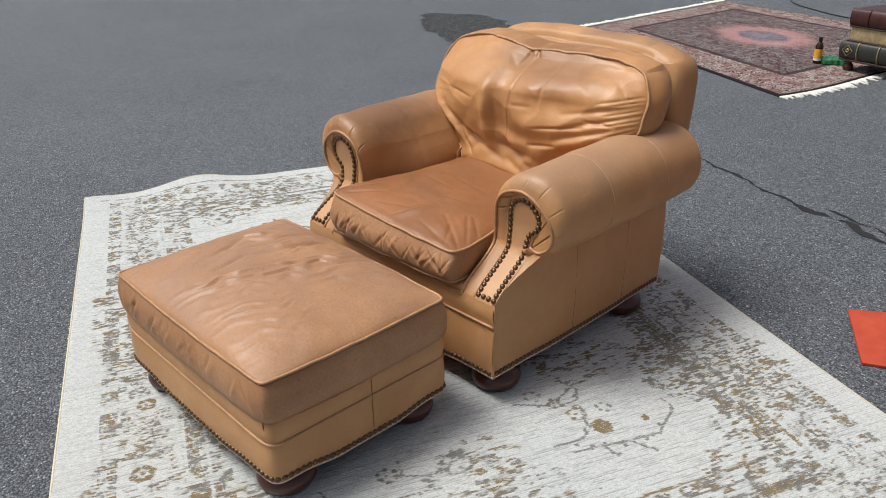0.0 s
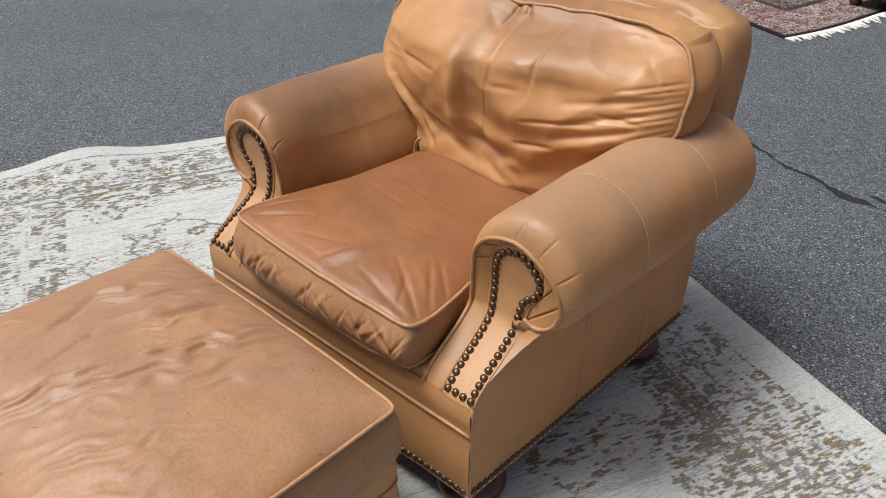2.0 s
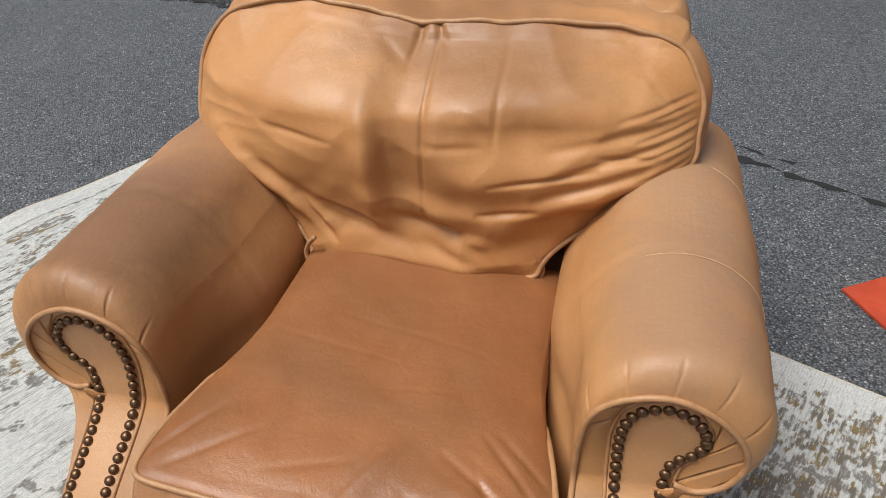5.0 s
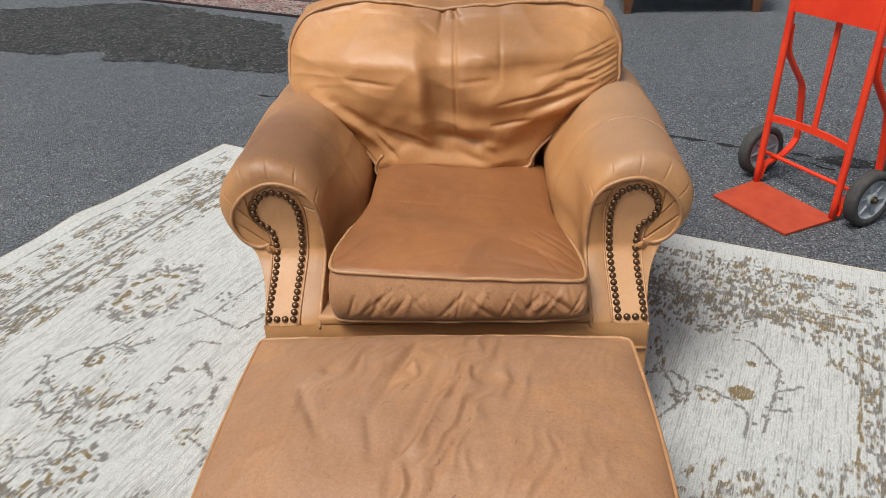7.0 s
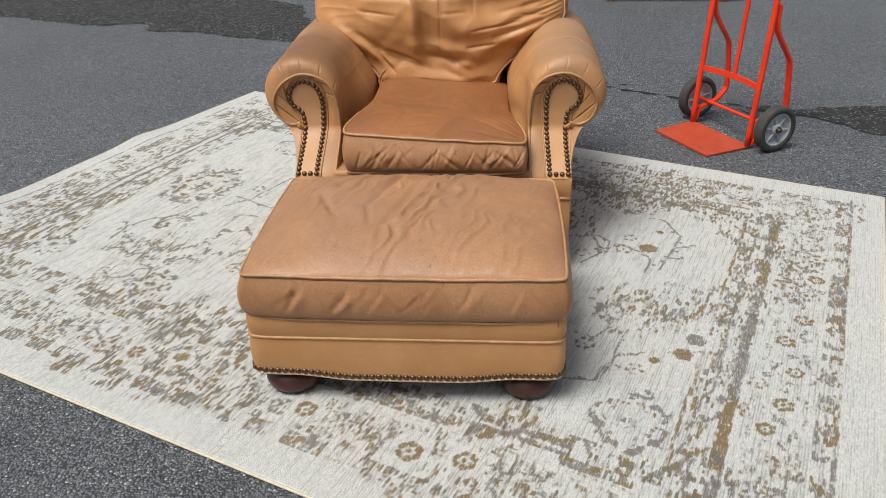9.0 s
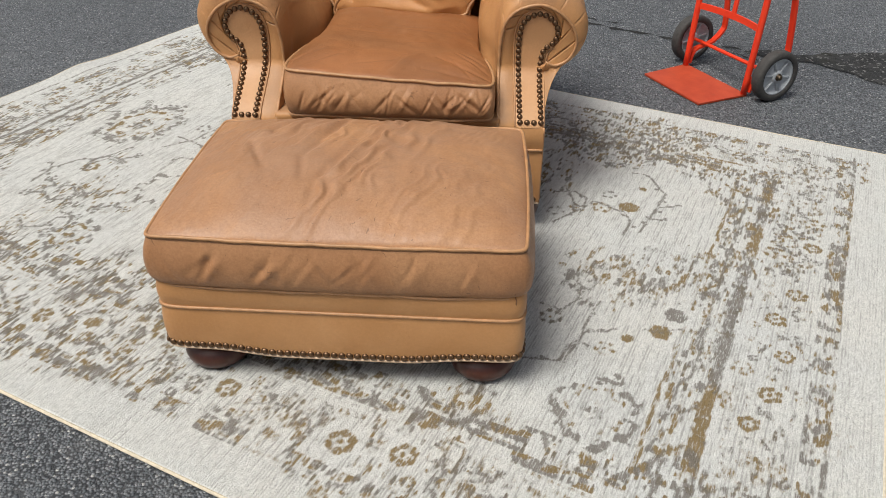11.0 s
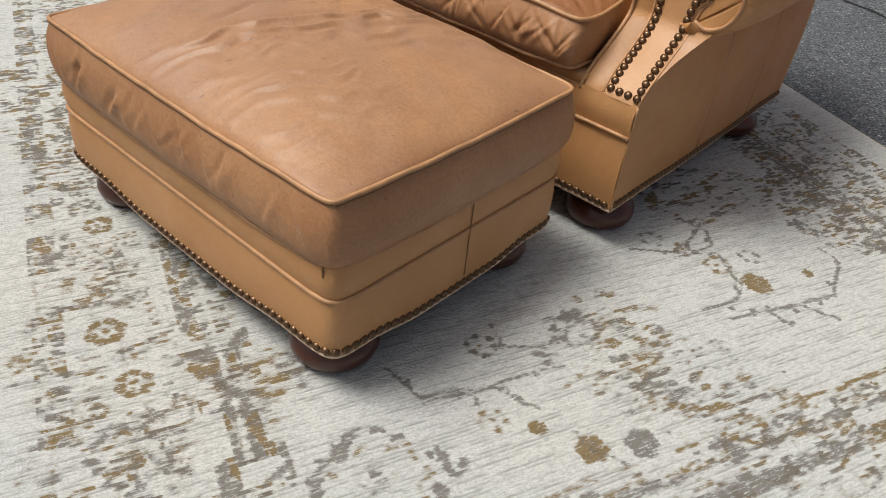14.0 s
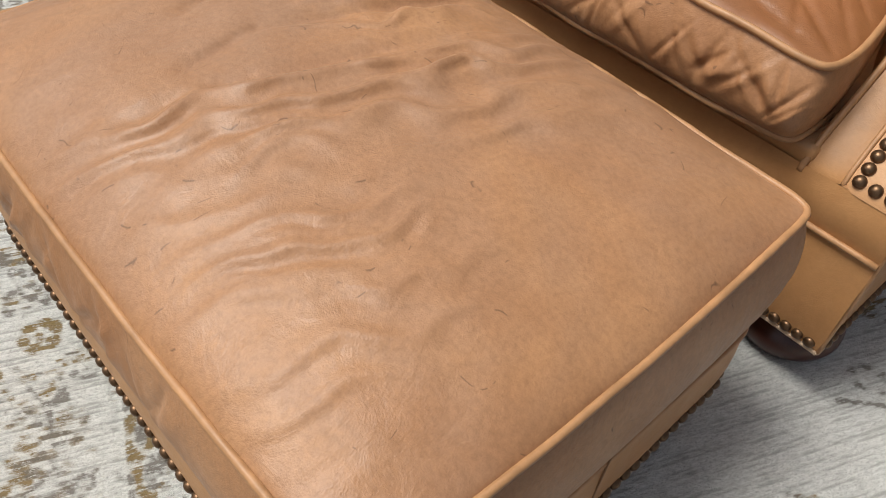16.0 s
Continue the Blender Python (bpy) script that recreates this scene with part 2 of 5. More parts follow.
    nrm = n.bump(n.math("MULTIPLY", n.math("SUBTRACT", crinkle, 1.0), n.ramp(n.noise(5, 3), (0.48, 0.0), (0.62, 1.0))), 0.7 * crinkled, 0.0010, nrm)
    rough = n.ramp(n.noise(12, 4, 0.6), (0.3, gloss - 0.03), (0.75, gloss + 0.14))
    return n.done(color, rough, normal=nrm, spec=0.40)


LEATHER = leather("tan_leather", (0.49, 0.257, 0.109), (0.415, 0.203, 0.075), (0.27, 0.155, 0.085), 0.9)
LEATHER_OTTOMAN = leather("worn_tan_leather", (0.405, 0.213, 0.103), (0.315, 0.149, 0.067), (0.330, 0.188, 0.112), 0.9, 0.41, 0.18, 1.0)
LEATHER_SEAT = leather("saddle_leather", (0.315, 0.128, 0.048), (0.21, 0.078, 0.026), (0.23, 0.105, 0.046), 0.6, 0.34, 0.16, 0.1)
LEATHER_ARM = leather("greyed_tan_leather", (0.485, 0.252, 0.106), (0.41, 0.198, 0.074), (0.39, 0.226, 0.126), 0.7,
                      soil_and_shade=(((0.44, -0.18, 0.72), (0.20, 0.30, 0.14), (0.33, 0.190, 0.106), 0.9), ((0.42, 0.16, 0.70), (0.16, 0.22, 0.12), (0.34, 0.205, 0.120), 0.8)))
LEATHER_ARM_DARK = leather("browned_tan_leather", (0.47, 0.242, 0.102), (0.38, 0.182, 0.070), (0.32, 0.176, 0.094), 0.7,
                           soil_and_shade=(((-0.42, -0.20, 0.72), (0.24, 0.30, 0.15), (0.150, 0.072, 0.038), 0.72), ((-0.42, 0.12, 0.70), (0.18, 0.22, 0.14), (0.27, 0.146, 0.080), 0.7)))
# first patch is head grease; the second paints the centre trough's shade
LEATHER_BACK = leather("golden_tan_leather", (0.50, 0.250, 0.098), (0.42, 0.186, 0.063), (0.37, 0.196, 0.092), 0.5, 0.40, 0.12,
                       soil_and_shade=(((0.10, 0.15, 0.89), (0.34, 0.4, 0.14), (0.27, 0.128, 0.052), 0.9), ((-0.02, 0.05, 0.70), (0.08, 0.4, 0.15), (0.32, 0.150, 0.058), 0.6)))


def plain(name, color, rough, metal=0.0, vary=0.25, scale=30, bump=0.1, spec=0.5):
    n = Nodes(name)
    c = n.mix(n.ramp(n.noise(scale, 5, 0.65), (0.3, 0.0), (0.7, 1.0)), tuple(x * (1 - vary) for x in color), tuple(min(1, x * (1 + vary)) for x in color))
    r = n.ramp(n.noise(scale * 1.7), (0.3, max(0.05, rough - 0.08)), (0.7, min(1, rough + 0.08)))
    return n.done(c, r, metal, n.bump(n.noise(scale * 6), bump, 0.001), spec)


PIPING = plain("leather_piping", (0.385, 0.203, 0.092), 0.5, vary=0.2, scale=40)
WELT = plain("pale_welt", (0.58, 0.42, 0.28), 0.55, vary=0.15, scale=60)
BRASS = plain("antique_brass", (0.13, 0.075, 0.04), 0.36, 0.75, vary=0.45, scale=90)
SEAM = plain("seam_thread", (0.20, 0.10, 0.045), 0.7, vary=0.2)
STITCH = plain("tan_stitching", (0.62, 0.40, 0.22), 0.7, vary=0.2)
MAHOGANY_N = Nodes("mahogany")
_g = MAHOGANY_N.noise(28, 6, 0.7, stretch=(6, 6, 1))
MAHOGANY = MAHOGANY_N.done(MAHOGANY_N.mix(_g, (0.035, 0.010, 0.006), (0.085, 0.024, 0.014)), 0.28, normal=MAHOGANY_N.bump(_g, 0.08, 0.001))


def asphalt():
    n = Nodes("asphalt")
    cell = n.node("ShaderNodeSeparateColor", Color=n.voronoi(150, out="Color")).outputs[0]
    stone = n.voronoi(150)
    small = n.noise(420, 3, 0.7)
    broad = n.ramp(n.noise(0.7, 5, 0.62, distortion=0.6), (0.32, 0.0), (0.68, 1.0))
    tone = n.mix(broad, (0.092, 0.104, 0.116), (0.158, 0.174, 0.188))
    tone = n.mix(n.ramp(cell, (0.0, 0.0), (0.5, 0.12), (0.9, 0.9)), tone, (0.32, 0.335, 0.35))
    tone = n.mix(n.ramp(cell, (0.962, 0.0), (0.972, 0.95)), tone, (0.62, 0.62, 0.60))
    tone = n.mix(n.ramp(small, (0.35, 0.50), (0.6, 0.0)), tone, (0.034, 0.037, 0.043))
    tone = n.mix(n.ramp(stone, (0.45, 0.0), (0.70, 0.9)), tone, (0.020, 0.022, 0.026))
    # grit worn pale where cars have rolled, and darker drips
    tone = n.mix(n.ramp(n.noise(6, 6, 0.7), (0.55, 0.0), (0.75, 0.4)), tone, (0.165, 0.168, 0.170))
    tone = n.mix(n.ramp(n.noise(2.3, 6, 0.7, distortion=1.0), (0.60, 0.0), (0.72, 0.45)), tone, (0.050, 0.054, 0.060))
    nrm = n.bump(n.math("ADD", n.ramp(stone, (0.1, 1.0), (0.75, 0.0)), n.math("MULTIPLY", small, 0.5)), 0.95, 0.006)
    rough = n.ramp(n.noise(30), (0.3, 0.46), (0.7, 0.70))
    return n.done(tone, rough, normal=nrm, spec=0.5)


ASPHALT = asphalt()


def wet():
    n = Nodes("wet_silt")
    tone = n.mix(n.ramp(n.noise(5, 6, 0.75, stretch=(1, 2.5, 1)), (0.3, 0.0), (0.7, 1.0)), (0.018, 0.019, 0.020), (0.048, 0.048, 0.047))
    tone = n.mix(n.ramp(n.noise(2.2, 4, 0.6, stretch=(2.4, 1, 1), distortion=1.4), (0.50, 0.0), (0.56, 0.55), (0.62, 0.0)), tone, (0.015, 0.015, 0.016))
    cell = n.node("ShaderNodeSeparateColor", Color=n.voronoi(110, out="Color")).outputs[0]
    tone = n.mix(n.ramp(cell, (0.90, 0.0), (0.93, 0.85)), tone, (0.24, 0.24, 0.23))
    tone = n.mix(n.ramp(n.noise(3.0, 3), (0.58, 0.0), (0.75, 0.5)), tone, (0.05, 0.047, 0.028))
    nrm = n.bump(n.noise(130, 5, 0.75), 1.0, 0.008)
    return n.done(tone, n.ramp(n.noise(18), (0.3, 0.5), (0.7, 0.8)), normal=nrm, spec=0.22)


WET = wet()

# ---- ground ----
def sheet(xs, ys, z=0.0):
    gx, gy = np.meshgrid(xs, ys, indexing="ij")
    v = np.stack([gx.ravel(), gy.ravel(), np.full(gx.size, z)], 1)
    return v, quads(len(xs), len(ys))


_ax = np.array([-400, -120, -40, -15, -8, -4, -2, -1, 0, 1, 2, 4, 8, 15, 40, 120, 400.0])
ground = new("ground", mesh_of("ground", *sheet(_ax, _ax), smooth=False))
ground.data.materials.append(ASPHALT)
tagged(ground, "grey weathered asphalt with pale stone specks", "asphalt ground", kind="structure")


def blot(name, outline, z, ragged, seed, material, label, category="stain"):
    """A flat film with a frayed outline on the ground."""
    p = spline(outline, 0.012, True)[:-1]
    t = np.roll(p, -1, 0) - np.roll(p, 1, 0)
    out = np.stack([t[:, 1], -t[:, 0]], 1) / np.linalg.norm(t, axis=1)[:, None]
    q = np.c_[p, np.zeros(len(p))]
    fray = ragged * (0.75 * fbm(q * 2.2, 3, seed) + 0.35 * fbm(q * 9, 2, seed + 9) + 0.16 * fbm(q * 36, 2, seed + 5))
    p = p + out * fray[:, None]
    m = len(p)
    ob = new(name, mesh_of(name, np.c_[p, np.full(m, z)], [tuple(range(m))], smooth=False))
    ob.data.materials.append(material)
    return tagged(ob, label, category, kind="structure")


blot("wet_patch", [(-1.15, 3.22), (-1.64, 3.33), (-2.06, 3.52), (-2.45, 3.50), (-2.62, 3.76), (-3.0, 3.74), (-3.42, 3.92), (-4.0, 4.16), (-4.75, 4.50), (-5.25, 4.92), (-5.40, 5.25), (-4.8, 5.55), (-4.0, 5.2), (-3.0, 5.3), (-2.44, 5.02), (-2.0, 4.75), (-1.55, 4.40), (-1.28, 3.9)],
     0.004, 0.10, 3, WET, "dark wet silty patch on asphalt", "wet patch")
blot("wet_trickle", [(1.52, 1.70), (1.64, 1.715), (1.80, 1.66), (2.01, 1.70), (2.25, 1.70), (2.8, 1.62), (3.4, 1.4), (2.9, 1.12), (2.3, 1.22), (2.04, 1.30), (1.92, 1.44), (1.78, 1.56), (1.60, 1.62)], 0.004, 0.045, 7, WET, "dark wet trickle across the asphalt", "wet patch")


def crack(points, width, seed):
    p = spline(points, 0.012)
    t = np.gradient(p, axis=0)
    nn = np.stack([-t[:, 1], t[:, 0]], 1) / np.linalg.norm(t, axis=1)[:, None]
    q = np.c_[p * 12, np.zeros(len(p))]
    mid = p + nn * (0.03 * fbm(q * 0.4, 3, seed))[:, None]
    w = width * np.clip(0.55 + 0.9 * fbm(q, 3, seed + 5), 0.08, 2) * (1 + 0.8 * sstep(0.1, 0.6, p[:, 0]) * sstep(1.1, 0.9, p[:, 0]))
    z = np.full((len(p), 1), 0.0025)
    v = np.stack([np.hstack([mid - nn * w[:, None], z]), np.hstack([mid + nn * w[:, None], z])], 1).reshape(-1, 3)
    ob = new("asphalt_crack", mesh_of("asphalt_crack", v, quads(len(p), 2)))
    ob.data.materials.append(TAR)
    return tagged(ob, "jagged dark crack in the asphalt", "crack", kind="structure")


TAR = plain("crack_dirt", (0.012, 0.012, 0.012), 0.9, vary=0.4)
crack([(-1.2, 2.75), (-0.245, 2.53), (0.07, 2.41), (0.39, 2.25), (0.60, 2.18), (0.78, 2.12), (0.97, 1.98), (1.12, 1.92), (1.28, 1.83), (1.42, 1.77), (1.52, 1.72)], 0.015, 2)
crack([(0.55, 2.28), (0.75, 2.20), (0.96, 2.10)], 0.008, 5)
crack([(1.30, 1.82), (1.44, 1.70), (1.57, 1.60)], 0.007, 8)

# ---- pale rug ----
RUG_A, RUG_B, RUG_C, RUG_D = (np.array(c) for c in ((-2.158, -0.219), (-1.195, 2.0), (1.765, 0.585), (0.887, -1.549)))
RUG_L, RUG_W = 3.32, 2.38
ROW = 0.0072      # pitch of the weave's ribs, which run along the short side


def rug_xy(s, t):
    """Place on the ground for s along the long side, t along the short side (0..1)."""
    s, t = np.asarray(s, float)[..., None], np.asarray(t, float)[..., None]
    p = (1 - s) * (1 - t) * RUG_A + (1 - s) * t * RUG_B + s * t * RUG_C + s * (1 - t) * RUG_D
    sag = np.sin(np.pi * s) * t ** 3 * 0.028
    bulge = (1 - s) ** 3 * np.sin(np.pi * t) * 0.06
    return p + sag * np.array([-0.42, -0.90]) + bulge * np.array([-0.9, 0.4])


def rug_lift(x, y):
    """Rucks in the rug that hold it off the ground."""
    dx, dy = x + 1.97, y - 0.30
    lift = 0.050 * np.exp(-((dx * 0.903 - dy * 0.43) / 0.16) ** 2 - ((dx * 0.43 + dy * 0.903) / 0.20) ** 2)
    lift = lift + 0.02 * np.exp(-((x - RUG_A[0]) ** 2 + (y - RUG_A[1]) ** 2) / 0.15 ** 2)
    return lift + 0.015 * np.exp(-((x + 1.60) ** 2 + (y - 1.25) ** 2) / 0.12 ** 2)


def pale_rug():
    n = Nodes("faded_wool_rug")
    att = n.node("ShaderNodeAttribute")
    att.attribute_name = "motif"
    ch = n.node("ShaderNodeSeparateColor", Color=att.outputs["Color"]).outputs
    uv = n.tree.nodes.new("ShaderNodeUVMap").outputs[0]
    fleck = n.noise(1.0, 3, 0.75, stretch=(300, 200, 1), coord=uv)
    tuft = n.noise(1.0, 4, 0.7, stretch=(190, 60, 1), coord=uv)
    dash = n.ramp(n.noise(1.0, 3, 0.7, stretch=(270, 40, 1), coord=uv), (0.34, 0.0), (0.62, 1.0))
    age = n.ramp(n.noise(2.6, 4, 0.6, coord=uv), (0.35, 0.0), (0.65, 1.0))
    cream = n.mix(age, (0.652, 0.668, 0.652), (0.690, 0.689, 0.653))
    base = n.mix(n.ramp(tuft, (0.34, 0.0), (0.54, 1.0)), (0.50, 0.51, 0.492), cream)
    base = n.mix(n.ramp(fleck, (0.36, 0.5), (0.50, 0.0)), base, (0.30, 0.305, 0.29))
    taupe = n.mix(n.math("ADD", n.math("MULTIPLY", n.noise(14, 3, coord=uv), 0.5), n.math("MULTIPLY", dash, 0.5)), (0.092, 0.082, 0.072), (0.225, 0.206, 0.182))
    gold = n.mix(n.math("ADD", n.math("MULTIPLY", n.noise(20, 3, coord=uv), 0.5), n.math("MULTIPLY", dash, 0.5)), (0.105, 0.068, 0.020), (0.265, 0.180, 0.068))

    grit = n.math("ADD", n.math("MULTIPLY", fleck, 1.1), n.math("MULTIPLY", dash, 0.55))

    def ink(density, color, base, top=0.9):
        d = n.math("MULTIPLY", density, n.math("ADD", n.math("MULTIPLY", n.math("SUBTRACT", grit, 0.82), 2.7), 1.0))
        return n.mix(n.ramp(d, (0.04, 0.0), (0.62, top)), base, color)
    color = ink(ch[2], (0.30, 0.30, 0.285), base, 0.7)
    color = ink(ch[1], gold, color, 0.92)
    color = ink(ch[0], taupe, color, 0.88)
    nrm = n.bump(n.math("ADD", n.math("MULTIPLY", tuft, 1.3), fleck), 0.85, 0.0055)
    return n.done(color, 0.95, normal=nrm, spec=0.12)


VINES = (
    ((2.4, 1.42), (2.44, 1.52), (2.5, 1.5), (2.54, 1.5), (2.58, 1.45), (2.58, 1.36)),
    ((2.62, 1.4), (2.63, 1.54), (2.64, 1.68), (2.55, 1.79), (2.5, 1.78)),
    ((2.47, 0.91), (2.53, 0.91), (2.55, 0.96), (2.56, 1.02)),
    ((2.6, 0.71), (2.61, 0.8), (2.61, 0.89), (2.61, 0.99)),
    ((2.36, 1.33), (2.40, 1.42), (2.37, 1.50), (2.33, 1.56)),
    ((2.62, 1.50), (2.66, 1.50), (2.68, 1.53)),
    ((2.63, 1.58), (2.67, 1.60), (2.70, 1.63)),
    ((2.42, 1.41), (2.41, 1.53), (2.36, 1.55), (2.30, 1.52)),
    ((2.51, 0.68), (2.59, 0.71), (2.60, 0.80), (2.64, 0.80)),
    ((2.61, 0.86), (2.66, 0.87), (2.68, 0.90)),
    ((2.84, 0.98), (2.79, 0.94), (2.75, 0.93)),
    ((0.66, 0.79), (0.71, 0.91), (0.78, 0.97), (0.80, 1.06)),
    ((0.69, 0.72), (0.68, 0.82), (0.64, 0.86)),
    ((0.89, 1.23), (1.02, 1.21), (1.09, 1.20), (1.12, 1.28), (1.12, 1.40)),
    ((0.90, 1.13), (0.97, 1.24), (0.97, 1.34), (0.99, 1.48), (1.06, 1.50)),
    ((0.43, 1.01), (0.46, 1.14), (0.46, 1.25), (0.52, 1.28)),
    ((1.02, 1.00), (1.02, 1.10), (1.10, 1.12)),
    ((1.18, 0.84), (1.27, 0.84), (1.27, 0.76), (1.36, 0.74), (1.36, 0.66)),
    ((0.94, 0.62), (0.94, 0.74), (0.86, 0.78)),
)


def rug_motifs(u, v):
    """Densities of taupe, gold and soft grey at places u, v (metres from the corner along the long and short sides)."""
    row = np.floor(u / ROW + 1e-6)
    trough = (u / ROW - row > 0.3) * 1.0
    z = np.zeros_like(u)
    edge = np.minimum(np.minimum(u, RUG_L - u), np.minimum(v, RUG_W - v))
    # each rib carries the drawing a little out of step with its neighbours
    v = v + 0.0055 * gnoise(np.stack([row * 7.31, v * 9, z], 1), 15)
    q = np.stack([u, v, z], 1)
    u = u + 0.005 * fbm(q * 14, 2, 16)
    taupe, gold, clear = z.copy(), z.copy(), z + 1
    rnd = np.random.RandomState(11)

    def near(cu, cv, r):
        m = np.nonzero((np.abs(u - cu) < r) & (np.abs(v - cv) < r))[0]
        return m, u[m] - cu, v[m] - cv

    def rosette(cu, cv, r, petals=5, gilt=0.0, solid=0.0, k=1.0):
        m, du, dv = near(cu, cv, r * 1.7)
        rr, an = np.hypot(du, dv) / r, np.arctan2(dv, du)
        petal = 0.5 + 0.5 * np.cos(an * petals + cu * 40)
        ring = np.exp(-((rr - 0.75) / 0.30) ** 2) * (0.45 + 0.65 * petal)
        fill = sstep(1.05, 0.75, rr) * solid
        shade = k * np.maximum(ring, fill)
        taupe[m] = np.maximum(taupe[m], shade * (1 - gilt))
        gold[m] = np.maximum(gold[m], np.maximum(shade * gilt, np.exp(-(rr / 0.28) ** 2) * (0.2 + 0.8 * gilt)))

    def palmette(cu, cv, ru, rv, gilt=0.5, k=1.0):
        """Ragged patches round an arched outline with a golden inner rim."""
        m, du, dv = near(cu, cv, max(ru, rv) * 1.5)
        rr, an = np.hypot(du / ru, dv / rv), np.arctan2(dv / rv, du / ru)
        rr = rr * (1 + 0.10 * np.cos(an * 7 + cu * 9))
        p = np.stack([du, dv, du * 0 + cu * 7], 1)
        lump = sstep(-0.16, 0.12, fbm(p * 40, 2, 19))
        lump2 = sstep(-0.10, 0.16, fbm(p * 44, 2, 29))
        outer = np.exp(-((rr - 0.98) / 0.20) ** 2)
        inner = np.exp(-((rr - 0.68) / 0.13) ** 2)
        heart = np.exp(-(rr / 0.40) ** 2)
        taupe[m] = np.maximum(taupe[m], k * np.maximum(outer * lump, 0.8 * heart * lump2))
        gold[m] = np.maximum(gold[m], k * gilt * np.maximum(inner * (0.35 + 0.75 * lump2), 0.9 * heart * lump))

    def stem(points, w=0.0062, k=1.0, gilt=0.0, leaves=True):
        p = even(np.array(points), 0.006)
        lo, hi = p.min(0) - 0.03, p.max(0) + 0.03
        m = np.nonzero((u > lo[0]) & (u < hi[0]) & (v > lo[1]) & (v < hi[1]))[0]
        if not len(m):
            return
        best = np.full(len(m), 9.0)
        for a in p:
            best = np.minimum(best, (u[m] - a[0]) ** 2 + (v[m] - a[1]) ** 2)
        if leaves:
            for a in p[10::14]:
                o = rnd.uniform(-0.016, 0.016, 2)
                best = np.minimum(best, np.maximum((u[m] - a[0] - o[0]) ** 2 + (v[m] - a[1] - o[1]) ** 2 - 0.006 ** 2, 0))
        line = k * np.exp(-best / w ** 2)
        taupe[m] = np.maximum(taupe[m], line * (1 - gilt))
        gold[m] = np.maximum(gold[m], line * gilt)

    def smudge(cu, cv, ru, rv, k, gilt):
        """A ragged cloud of half-worn pile."""
        m, du, dv = near(cu, cv, max(ru, rv) * 1.8)
        rr = np.hypot(du / ru, dv / rv)
        p = np.stack([du, dv, du * 0 + cu * 5], 1)
        ragged = 0.5 + 0.9 * fbm(p * np.array([48, 22, 1]), 2, 61)
        body = 1.5 * k * sstep(1.45, 0.5, rr) * np.clip(ragged + 0.12, 0, 1.2)
        tint = np.clip(gilt + 0.9 * gnoise(p * 18, 63), 0, 1)
        taupe[m] = np.maximum(taupe[m], body * (1 - tint))
        gold[m] = np.maximum(gold[m], body * tint)

    # guard lines of the border, worn through in places
    def guard(e, d, w, k, gilt, seed):
        line = k * sstep(w * 1.35, w * 0.6, np.abs(e - d + 0.006 * wander))
        go = sstep(-0.45 + 0.7 * (1 - gilt), 0.1 + 0.7 * (1 - gilt), gilding[seed % 3])
        np.maximum(taupe, line * (1 - go), out=taupe)
        np.maximum(gold, line * go, out=gold)
    right, left, front, rear = RUG_L - u, u, v, RUG_W - v
    wander = fbm(q * 5, 2, 7)
    gilding = [fbm(q * 2.4, 2, 30 + k) for k in range(3)]
    for e, rows in ((right, ((0.12, 0.007, 0.75, 0.7), (0.145, 0.004, 0.5, 0.2), (0.374, 0.017, 0.95, 0.55), (0.43, 0.005, 0.8, 0.3), (0.48, 0.006, 0.75, 0.8))),
                    (left, ((0.08, 0.006, 0.65, 0.5), (0.11, 0.004, 0.4, 0.3), (0.315, 0.010, 0.85, 0.35), (0.36, 0.009, 0.80, 0.2), (0.40, 0.005, 0.5, 0.4))),
                    (front, ((0.13, 0.005, 0.45, 0.4), (0.345, 0.006, 0.4, 0.5), (0.40, 0.009, 0.42, 0.4))),
                    (rear, ((0.13, 0.006, 0.6, 0.4), (0.345, 0.009, 0.7, 0.4), (0.41, 0.011, 0.75, 0.4)))):
        inside = edge > e - 0.03
        keep_t, keep_g = taupe.copy(), gold.copy()
        for d, w, k, gilt in rows:
            guard(e, d, w, k, gilt, int(d * 997) + len(rows))
        taupe[:] = np.where(inside, taupe, keep_t)
        gold[:] = np.where(inside, gold, keep_g)
    # running flowers and leaves in the border
    for lim, side in ((RUG_L, 0), (RUG_L, 1), (RUG_W, 2), (RUG_W, 3)):
        k, a = 0, 0.30
        while a < lim - 0.24:
            b = 0.245 + 0.030 * math.sin(k * 2.4)
            place = lambda a, b: ((a, b), (a, RUG_W - b), (b, a), (RUG_L - b, a))[side]
            if k % 4 == 1:
                palmette(*place(a, b), 0.062, 0.062, 0.9, 0.85)
            else:
                rosette(*place(a, b), 0.031 + 0.007 * rnd.rand(), 5 + k % 2, (0.2, 0.85, 0.6)[k % 3], 0.2)
            stem([place(a + 0.02, b), place(a + 0.06, 0.20 + 0.09 * rnd.rand()), place(a + 0.12, 0.245 + 0.03 * math.sin(k * 2.4 + 2.4))], 0.0055, 0.8)
            for _ in range(3):
                rosette(*place(a + rnd.uniform(-0.06, 0.06), 0.245 + rnd.uniform(-0.075, 0.075)), 0.012 + 0.007 * rnd.rand(), 4, rnd.choice((0, 0, 0.7)), 0.6)
            a += 0.118 + 0.03 * rnd.rand()
            k += 1
